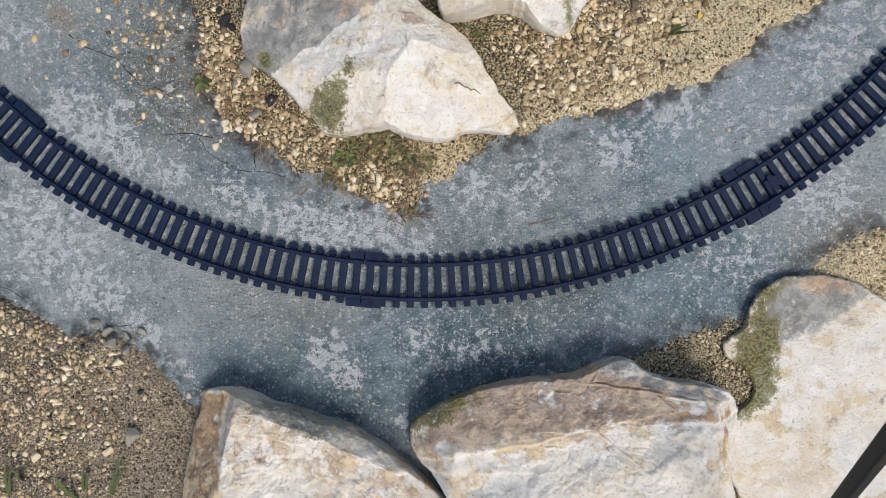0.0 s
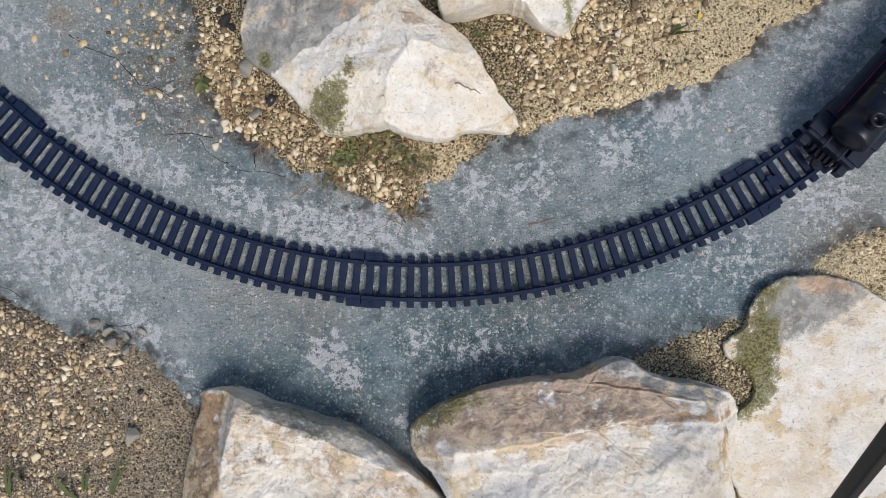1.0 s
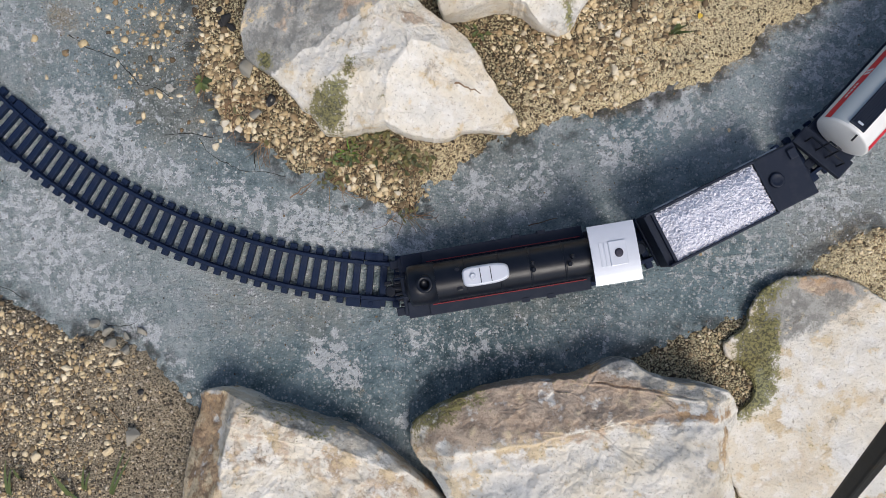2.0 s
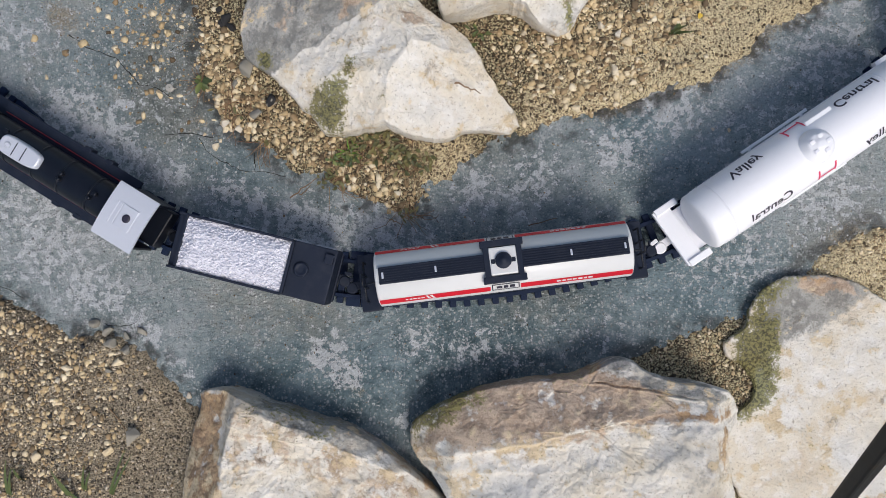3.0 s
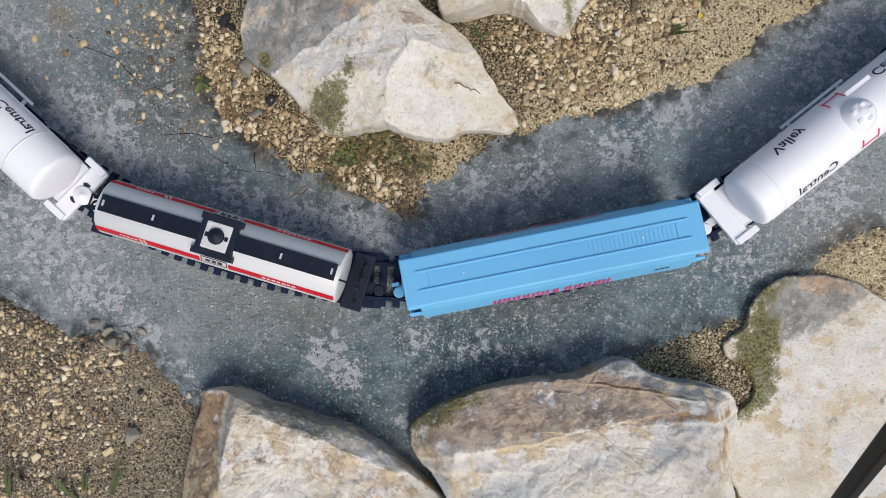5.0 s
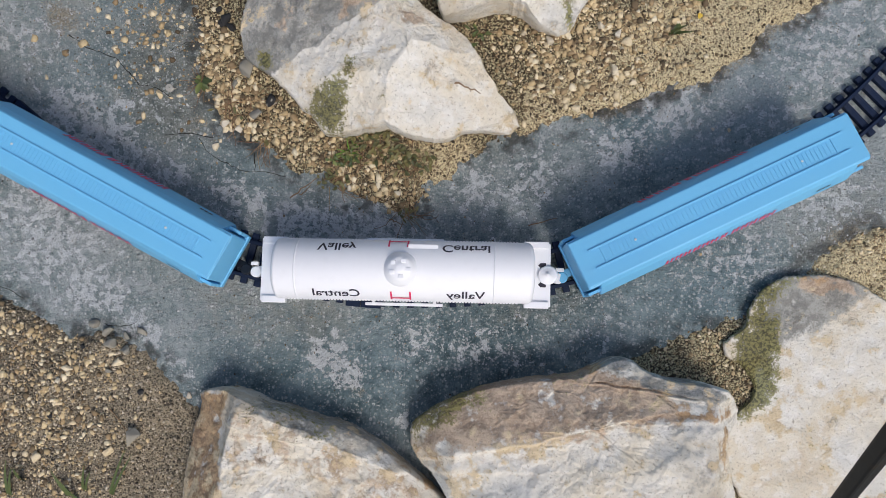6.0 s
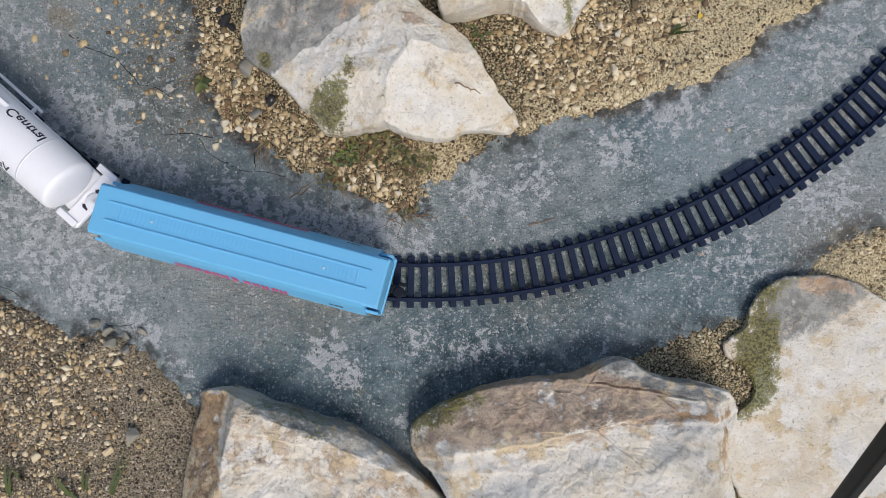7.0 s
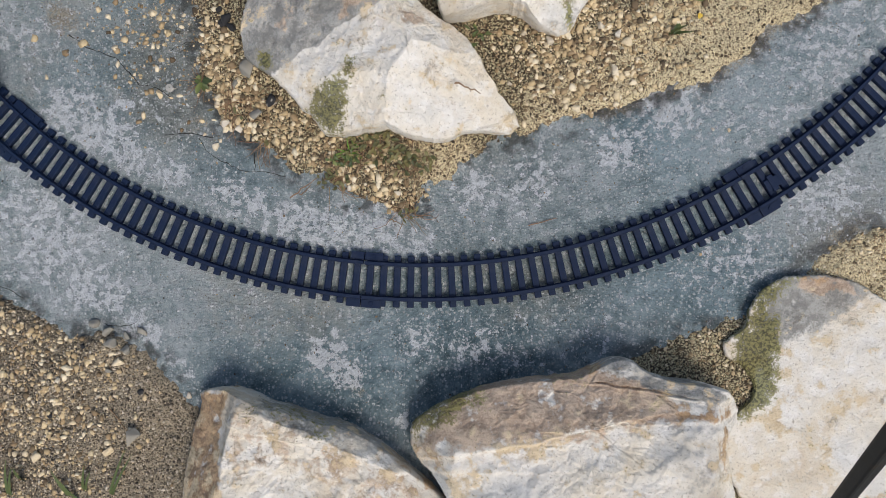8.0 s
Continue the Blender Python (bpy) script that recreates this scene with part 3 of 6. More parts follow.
def scatter(name, material, label, seed, bounds, accept, height, count, size, level=1, category="gravel"):
    """Many loose stones in one mesh."""
    rs = np.random.RandomState(seed)
    x0, x1, y0, y1 = bounds
    x, y = rs.uniform(x0, x1, count * 14), rs.uniform(y0, y1, count * 14)
    keep = np.flatnonzero(rs.rand(len(x)) < accept(x, y))[:count]
    x, y = x[keep], y[keep]
    n = len(x)
    v, f = unit_stone(level)
    r = size[0] * (size[1] / size[0]) ** (rs.rand(n) ** 2.4)
    stretch = rs.uniform(0.7, 1.5, (n, 1, 3)) * np.array([1, 1, 0.6])
    lumps = 1 + rs.uniform(-0.42, 0.32, (n, len(v), 1))
    q = rs.normal(size=(n, 4))
    q /= np.linalg.norm(q, axis=1)[:, None]
    w, a, b, c = q.T
    rot = np.stack([1 - 2 * (b * b + c * c), 2 * (a * b - c * w), 2 * (a * c + b * w), 2 * (a * b + c * w), 1 - 2 * (a * a + c * c), 2 * (b * c - a * w), 2 * (a * c - b * w), 2 * (b * c + a * w), 1 - 2 * (a * a + b * b)], 1).reshape(n, 3, 3)
    body = v[None] * lumps
    for _ in range(4):
        d = rs.normal(size=(n, 3))
        d /= np.linalg.norm(d, axis=1)[:, None]
        over = np.clip(np.einsum("nkj,nj->nk", body, d) - rs.uniform(0.35, 0.75, (n, 1)), 0, None)
        body = body - over[..., None] * d[:, None]
    p = np.einsum("nij,nkj->nki", rot, body) * stretch * r[:, None, None]
    p += np.stack([x, y, height(x, y) + 0.2 * r], 1)[:, None]
    faces = (f[None] + (np.arange(n) * len(v))[:, None, None]).reshape(-1, 3)
    me = array_mesh(name, p.reshape(-1, 3), faces, material, smooth=False)
    return tagged(new(name, me), label, category, kind="stuff")


def gravel():
    nb, wb, eb = (-0.175, 0.24, 0.02, 0.175), (-0.285, -0.12, -0.165, 0.0), (0.08, 0.25, -0.10, 0.04)
    mask = lambda c, lo, hi: (lambda x, y: smooth(inside(x, y, c) + 0.012 * field(x, y, 60, 91, 3), lo, hi))
    north, west, east = mask(NORTH_BED, -0.002, 0.004), mask(WEST_BED, 0.0, 0.006), mask(EAST_BED, -0.002, 0.006)
    coarse = lambda x, y: north(x, y) * np.clip(spots(x, y, [((-0.1412, 0.1237), 0.02, 1.0), ((-0.1363, 0.0999), 0.018, 1.0), ((-0.1171, 0.0793), 0.022, 1.0), ((-0.0918, 0.0619), 0.02, 1.0), ((-0.0634, 0.0492), 0.026, 0.9), ((-0.0415, 0.0398), 0.014, 0.8), ((0.0735, 0.1172), 0.028, 1.0), ((0.0457, 0.1237), 0.022, 0.8), ((0.0487, 0.0956), 0.022, 0.3), ((0.1167, 0.1356), 0.02, 0.25), ((0.0951, 0.1295), 0.02, 0.4)]), 0, 1)
    scatter("gravel", GRAVEL, "yellow limestone gravel lying loose on the sand", 5, nb, coarse, north_height, 5600, (0.0004, 0.0024), 1)
    scatter("grit", GRIT, "fine yellow-brown grit", 6, nb, lambda x, y: north(x, y) * (1 - 0.55 * smooth(x, 0.04, 0.10)), north_height, 20000, (0.00030, 0.0011))
    wcoarse = lambda x, y: west(x, y) * np.clip(spots(x, y, [((-0.2435, -0.0418), 0.035, 1.0), ((-0.2463, -0.0732), 0.04, 0.9), ((-0.2205, -0.0919), 0.03, 0.35), ((-0.2394, -0.1170), 0.03, 0.5), ((-0.1953, -0.0729), 0.03, 0.15)]), 0, 1)
    scatter("gravel", GRAVEL, "pale gravel lying on dark soil", 7, wb, wcoarse, west_height, 2100, (0.0005, 0.0022), 1)
    scatter("grit", GRIT_GREY, "fine brown grit and crumbs of soil", 8, wb, west, west_height, 16000, (0.00035, 0.0010))
    scatter("grit", GRAVEL, "coarse yellow-brown grit at the boulders' feet", 9, eb, east, east_height, 5200, (0.0004, 0.0013))
    strew = lambda x, y: np.clip(spots(x, y, [((-0.1877, 0.1353), 0.03, 0.5), ((-0.1621, 0.1382), 0.025, 0.8), ((-0.1555, 0.1128), 0.025, 0.5), ((-0.1811, 0.1098), 0.03, 0.15), ((-0.0321, 0.0320), 0.012, 0.5), ((-0.1393, 0.0684), 0.012, 0.4), ((-0.1553, 0.0842), 0.015, 0.3)]), 0, 1)
    scatter("gravel", GRAVEL, "scattered chips of gravel on concrete", 10, (-0.26, 0.0, 0.02, 0.17), strew, slab_height, 650, (0.0003, 0.0022), 1)
    crumbs = lambda x, y: 0.5 * smooth(np.abs(np.hypot(x - CX, y - CY) - RADIUS), 0.016, 0.018) * smooth(field(x, y, 20, 93, 3), -0.2, 0.3)
    clear = lambda x, y: smooth(np.abs(np.hypot(x - CX, y - CY) - RADIUS), 0.0155, 0.017)
    dots = lambda x, y: clear(x, y) * smooth(field(x, y, 28, 95, 3), -0.25, 0.35)
    scatter("grit", CHIPS, "pale lime crumbs sticking to the concrete", 12, (-0.27, 0.24, -0.10, 0.16), dots, slab_height, 5200, (0.00022, 0.00080))
    scatter("grit", GRIT, "crumbs of sand lying on the concrete", 11, (-0.27, 0.24, -0.10, 0.16), crumbs, slab_height, 1600, (0.00025, 0.0006))


def pebbles():
    """Single stones that lie apart on the concrete and the gravel."""
    rs = random.Random(12)
    v, f = unit_stone(3)
    rows = [((-0.1713, 0.0951), 0.0026), ((-0.1380, 0.0658), 0.0026), ((-0.1849, 0.1057), 0.0013), ((-0.2085, 0.1307), 0.0013), ((-0.1883, 0.1359), 0.0030), ((-0.1996, 0.1386), 0.0026), ((-0.1684, 0.1224), 0.0016), ((-0.1336, 0.0778), 0.0032), ((-0.1266, 0.0752), 0.0026), ((-0.1205, 0.1062), 0.0060), ((-0.0430, 0.0329), 0.0028), ((-0.0368, 0.0382), 0.0024), ((-0.0697, 0.0555), 0.0020), ((0.0463, 0.1212), 0.0036), ((0.0889, 0.1196), 0.0034), ((0.0812, 0.1047), 0.0042), ((0.1136, 0.1325), 0.0034), ((0.0550, 0.1261), 0.0036), ((0.0736, 0.1297), 0.003), ((-0.1808, -0.0931), 0.0072), ((-0.1965, -0.1032), 0.0036), ((-0.2363, -0.1060), 0.0046), ((-0.2193, -0.0568), 0.0034), ((-0.1525, -0.0721), 0.0026), ((-0.2234, -0.0637), 0.0026), ((-0.2023, -0.0730), 0.0022), ((0.1281, 0.0055), 0.0014), ((0.1447, 0.0733), 0.0014), ((0.1353, 0.0740), 0.0014), ((0.2063, -0.0371), 0.002)]
    rows += [((-0.0212, 0.0382), 0.0022), ((-0.0634, 0.0414), 0.0022), ((-0.1940, -0.0432), 0.005), ((-0.1907, -0.0542), 0.004), ((-0.1061, 0.0900), 0.0034), ((-0.1967, -0.0589), 0.0030), ((-0.1988, -0.0385), 0.0040), ((-0.1860, -0.0479), 0.0045), ((-0.1797, -0.0369), 0.0038), ((-0.2052, -0.0339), 0.0036), ((-0.1876, -0.0410), 0.0030), ((-0.1156, 0.0824), 0.0052), ((-0.1268, 0.0999), 0.0034), ((0.0240, 0.0989), 0.002), ((0.0318, 0.1264), 0.0028), ((0.0673, 0.1126), 0.0026), ((0.0828, 0.1250), 0.003)]
    DULL = range(34, 43)
    for k, ((x, y), r) in enumerate(rows):
        s = np.array([rs.uniform(0.8, 1.2), rs.uniform(0.75, 1.1), rs.uniform(0.5, 0.7)]) * r * 1.15
        p = v * (1 + 0.34 * field(v[:, 0] * 1.0 + 3 * k, v[:, 1] + 2 * v[:, 2] + k, 1.1, 13, 3)[:, None]) * s
        # flat breaks
        for _ in range(12):
            d = np.array([rs.gauss(0, 1) for _ in range(3)])
            d /= np.linalg.norm(d)
            over = np.clip(p @ d - 0.60 * r * rs.uniform(0.55, 1.0), 0, None)
            p -= over[:, None] * d
        grey = r >= 0.0048 or k in DULL
        me = array_mesh("pebble", p, f, STONE if grey else PEBBLE, smooth=False)
        ob = tagged(new("pebble", me), "rough grey stone lying in the gravel" if grey else "pale yellow limestone pebble lying loose", "pebble", "loose pebbles")
        base = max(slab_height(np.array([x]), np.array([y]))[0], north_height(np.array([x]), np.array([y]))[0], west_height(np.array([x]), np.array([y]))[0], east_height(np.array([x]), np.array([y]))[0])
        ob.matrix_world = pose(x, y, base + 0.38 * r, 0, 0, rs.uniform(0, 360))


# ---- boulders ----
def chisel(x, y, cell, seed, span):
    """Broken facets: each cell a small plane with its own tilt and height."""
    rs = np.random.RandomState(seed)
    n = int(span * span / (cell * cell))
    cx, cy = x.mean() + rs.uniform(-0.5, 0.5, n) * span, y.mean() + rs.uniform(-0.5, 0.5, n) * span
    tilt, rise = rs.normal(0, 1, (n, 2)), rs.normal(0, 0.35, n)
    px, py = x.ravel().astype(np.float32), y.ravel().astype(np.float32)
    near = np.zeros(len(px), int)
    for k in range(0, len(px), 8000):
        near[k:k + 8000] = ((px[k:k + 8000, None] - cx) ** 2 + (py[k:k + 8000, None] - cy) ** 2).argmin(1)
    return ((tilt[near, 0] * (px - cx[near]) + tilt[near, 1] * (py - cy[near])) / cell + rise[near]).reshape(x.shape)


def boulder(label, outline, planes, tints, seed, rough=0.0022, rim=0.010, steps=(), lip=0.0013):
    """A broken boulder: an outline, facets as planes (place, height, fall east, fall north), ledges and tinted areas."""
    cx = sum(p[0] for p in outline) / len(outline)
    cy = sum(p[1] for p in outline) / len(outline)
    na, nr = 440, 130
    th = np.linspace(-math.pi, math.pi, na, endpoint=False)
    # where a ray from the middle leaves the outline
    rad = np.full(na, 0.0)
    for (ax, ay), (bx, by) in zip(outline, outline[1:] + outline[:1]):
        dx, dy, ex, ey = np.cos(th), np.sin(th), bx - ax, by - ay
        den = dx * ey - dy * ex
        den = np.where(np.abs(den) < 1e-9, 1e-9, den)
        t = ((ax - cx) * ey - (ay - cy) * ex) / den
        u = ((ax - cx) * dy - (ay - cy) * dx) / den
        ok = (t > 0) & (u >= 0) & (u <= 1)
        rad = np.where(ok, np.maximum(rad, t), rad)
    ox, oy = cx + rad * np.cos(th), cy + rad * np.sin(th)
    rad += 0.0030 * field(ox, oy, 110, seed, 4, 0.6) + 0.0016 * field(ox, oy, 380, seed + 8, 3, 0.6)
    s = np.concatenate([[0.004], np.linspace(0, 1, nr)[1:] ** 0.8])
    S, T = np.meshgrid(s, np.arange(na), indexing="ij")
    X, Y = cx + S * rad[T] * np.cos(th[T]), cy + S * rad[T] * np.sin(th[T])
    wx, wy = X + 0.005 * field(X, Y, 55, seed + 3, 4), Y + 0.005 * field(X, Y, 55, seed + 4, 4)
    Z = np.full(X.shape, 9.0)
    for (px, py), z0, gx, gy in planes:
        Z = np.minimum(Z, z0 - gx * (wx - px) - gy * (wy - py))
    # ledges: the ground on the far side of a line lies lower
    for line, drop, wide in steps:
        d = along(wx, wy, line)
        (ax, ay), (bx, by) = line[0], line[-1]
        side = (bx - ax) * (wy - ay) - (by - ay) * (wx - ax)
        Z -= drop * smooth(np.where(side > 0, d, -d), -0.0004, 0.0012) * (1 - smooth(d, wide * 0.5, wide))
    span = 2.2 * rad.max()
    Z += rough * (0.20 * chisel(wx, wy, 0.022, seed + 11, span) + 0.13 * chisel(wx + 0.2 * (wx - X), wy, 0.0075, seed + 12, span))
    Z += rough * (2.2 * field(X, Y, 60, seed + 1, 5, 0.58) - 1.1 * np.abs(field(X, Y, 120, seed + 2, 4, 0.6)))
    Z = np.maximum(Z, rim * 0.6)
    edge = (1 - S) * rad[T]
    Z = Z - 0.16 * Z * (1 - smooth(edge, 0, lip)) ** 2
    rows = [np.stack([X, Y, Z], -1)]
    # the sides run in under the rim to the ground
    for drop, back in ((0.6, 0.990), (0.25, 0.962), (-0.25, 0.93)):
        zz = Z[-1] * drop if drop > 0 else np.full(na, -0.008)
        rows.append(np.stack([cx + (X[-1] - cx) * back, cy + (Y[-1] - cy) * back, zz], -1)[None])
    V = np.concatenate(rows, 0)
    m = V.shape[0]
    i, j = np.meshgrid(np.arange(m - 1), np.arange(na), indexing="ij")
    j2 = (j + 1) % na
    faces = np.stack([i * na + j, (i + 1) * na + j, (i + 1) * na + j2, i * na + j2], -1).reshape(-1, 4)
    me = array_mesh("boulder", V.reshape(-1, 3), faces, ROCK)
    x, y = V[..., 0].ravel(), V[..., 1].ravel()
    ux, uy = x + 0.007 * field(x, y, 80, seed + 13, 4, 0.6), y + 0.007 * field(x, y, 80, seed + 14, 4, 0.6)
    for name in ("grey", "rose", "rust", "ochre", "moss"):
        a = np.full(len(x), -0.15)
        for corners, weight, soft in tints.get(name, []):
            soft *= 2.6 if name in ("moss", "ochre") else 1.3
            a = np.maximum(a, weight * smooth(inside(ux, uy, corners), -soft, soft) - 0.05)
        set_attr(me, name, a)
    return tagged(new("boulder", me), label, "boulder", "garden boulders")


def boulders():
    boulder("large white limestone boulder with a sharp ridge and moss",
            [(-0.1163, 0.1439), (-0.1201, 0.1227), (-0.1182, 0.1114), (-0.1115, 0.1053), (-0.1009, 0.0983), (-0.0878, 0.0838), (-0.0742, 0.0693), (-0.0652, 0.0680), (-0.0547, 0.0701), (-0.0421, 0.0715), (-0.0301, 0.0670), (-0.0158, 0.0648), (-0.0068, 0.0663), (-0.0015, 0.0698), (0.0116, 0.0701), (0.0243, 0.0694), (0.0294, 0.0735), (0.0270, 0.0813), (0.0184, 0.0897), (0.0134, 0.0975), (0.0080, 0.1071), (0.0036, 0.1141), (-0.0054, 0.1217), (-0.0158, 0.1284), (-0.0263, 0.1363), (-0.0353, 0.1430), (-0.0429, 0.1612), (-0.0791, 0.1692), (-0.1109, 0.1605)],
            [((-0.0579, 0.0940), 0.0347, -0.351, -0.435), ((-0.0174, 0.0860), 0.0313, 0.281, -0.499), ((-0.0715, 0.1246), 0.0327, -0.299, -0.029), ((-0.0179, 0.1169), 0.0387, 0.533, 0.440), ((0.0215, 0.0821), 0.0173, 0.625, -0.119)],
            # the first grey area paints shade on the facet turned from the sun
            {"grey": [([(-0.1233, 0.0984), (-0.1027, 0.0988), (-0.0940, 0.1046), (-0.0764, 0.1132), (-0.0648, 0.1207), (-0.0473, 0.1288), (-0.0345, 0.1333), (-0.0386, 0.1591), (-0.1237, 0.1601)], 0.95, 0.002), ([(0.0049, 0.1091), (0.0135, 0.0945), (0.0107, 0.0858), (-0.0009, 0.1033)], 0.45, 0.004)],
             "rose": [([(-0.0648, 0.1228), (-0.0575, 0.1300), (-0.0386, 0.1328), (-0.0386, 0.1532), (-0.0649, 0.1535)], 0.75, 0.004), ([(-0.0330, 0.1280), (-0.0234, 0.1262), (-0.0163, 0.1199), (-0.0290, 0.1172), (-0.0330, 0.1206)], 0.55, 0.003), ([(-0.1002, 0.1327), (-0.0887, 0.1326), (-0.0915, 0.1212), (-0.1001, 0.1241)], 0.45, 0.005)],
             "ochre": [([(0.0200, 0.0800), (0.0304, 0.0784), (0.0304, 0.0691), (0.0170, 0.0692)], 0.6, 0.004), ([(-0.0881, 0.0981), (-0.0793, 0.0995), (-0.0763, 0.0922), (-0.0851, 0.0893)], 0.3, 0.003)],
             "moss": [([(-0.0525, 0.1078), (-0.0588, 0.0921), (-0.0623, 0.0761), (-0.0719, 0.0671), (-0.0827, 0.0791), (-0.0763, 0.0893), (-0.0653, 0.0950)], 0.85, 0.003), ([(-0.1122, 0.1144), (-0.1025, 0.1123), (-0.1007, 0.1014), (-0.1085, 0.1045)], 0.8, 0.002)]}, 101, rough=0.0016, lip=0.0012)
    boulder("white limestone boulder partly seen at the gravel's edge",
            [(-0.0165, 0.1466), (-0.0114, 0.1323), (0.0021, 0.1328), (0.0105, 0.1372), (0.0231, 0.1365), (0.0320, 0.1334), (0.0403, 0.1267), (0.0499, 0.1239), (0.0564, 0.1259), (0.0618, 0.1343), (0.0678, 0.1421), (0.0714, 0.1577), (0.0231, 0.1764), (-0.0190, 0.1648)],
            [((0.0103, 0.1391), 0.0327, 0.009, -1.616), ((0.0496, 0.1379), 0.0260, 0.443, -1.120), ((-0.0022, 0.1503), 0.0380, -0.532, -1.024)],
            {"grey": [([(0.0376, 0.1281), (0.0552, 0.1249), (0.0656, 0.1368), (0.0523, 0.1324)], 0.5, 0.004)], "moss": [([(0.0538, 0.1384), (0.0582, 0.1368), (0.0567, 0.1300), (0.0532, 0.1318)], 0.9, 0.002)], "ochre": [([(-0.0128, 0.1390), (0.0110, 0.1388), (0.0021, 0.1299), (-0.0113, 0.1300)], 0.3, 0.006)]}, 111, lip=0.0014)
    boulder("cream limestone boulder with an orange-stained side",
            [(-0.1449, -0.0704), (-0.1374, -0.0668), (-0.1262, -0.0655), (-0.1177, -0.0682), (-0.1062, -0.0738), (-0.0965, -0.0749), (-0.0845, -0.0799), (-0.0749, -0.0828), (-0.0650, -0.0848), (-0.0545, -0.0900), (-0.0425, -0.0973), (-0.0318, -0.1058), (-0.0240, -0.1123), (-0.0133, -0.1210), (-0.0053, -0.1294), (-0.0098, -0.1574), (-0.0961, -0.1644), (-0.1473, -0.1502), (-0.1503, -0.1235), (-0.1492, -0.1063), (-0.1457, -0.0883), (-0.1433, -0.0806)],
            [((-0.1316, -0.0852), 0.0227, -0.942, 0.270), ((-0.0923, -0.1081), 0.0315, 0.101, 0.041), ((-0.0750, -0.0872), 0.0260, 0.571, 1.083), ((-0.0231, -0.1240), 0.0240, 0.648, 0.409)],
            {"rust": [([(-0.1434, -0.0691), (-0.1255, -0.0660), (-0.1290, -0.0808), (-0.1276, -0.0985), (-0.1234, -0.1132), (-0.1197, -0.1249), (-0.1489, -0.1340), (-0.1477, -0.0987)], 0.8, 0.0025), ([(-0.0352, -0.1038), (-0.0123, -0.1166), (-0.0180, -0.1206), (-0.0381, -0.1095)], 0.55, 0.005)],
             "rose": [([(-0.1207, -0.0744), (-0.0872, -0.0799), (-0.0756, -0.0955), (-0.1015, -0.1101), (-0.1213, -0.1045)], 0.42, 0.012), ([(-0.0872, -0.0870), (-0.0525, -0.0925), (-0.0180, -0.1150), (-0.0352, -0.1237), (-0.0755, -0.1127)], 0.5, 0.012)],
             "ochre": [([(-0.1040, -0.0860), (-0.0959, -0.0877), (-0.0964, -0.0934), (-0.1028, -0.0929)], 0.75, 0.002), ([(-0.0712, -0.0955), (-0.0467, -0.0953), (-0.0381, -0.1095), (-0.0640, -0.1069)], 0.55, 0.006), ([(-0.1476, -0.1075), (-0.1252, -0.0985), (-0.1236, -0.1161), (-0.1475, -0.1252)], 0.6, 0.006)],
             "moss": [([(-0.1165, -0.0615), (-0.0777, -0.0731), (-0.0658, -0.0892), (-0.0955, -0.0821), (-0.1119, -0.0748)], 0.42, 0.004), ([(-0.0777, -0.0819), (-0.0658, -0.0848), (-0.0687, -0.0907), (-0.0806, -0.0878)], 0.6, 0.003)],
             "grey": [([(-0.1135, -0.0601), (-0.0747, -0.0731), (-0.0391, -0.0890), (-0.0244, -0.1064), (-0.0539, -0.0979), (-0.0836, -0.0879), (-0.1104, -0.0763)], 0.6, 0.005), ([(-0.1237, -0.0643), (-0.1163, -0.0672), (-0.1191, -0.0844), (-0.1226, -0.0959)], 0.4, 0.003)]}, 121,
            steps=[([(-0.1237, -0.0959), (-0.1233, -0.0787), (-0.1210, -0.0643)], 0.0012, 0.02), ([(-0.0295, -0.1094), (-0.0582, -0.0988), (-0.0871, -0.0928), (-0.1133, -0.0844)], 0.0014, 0.03)])
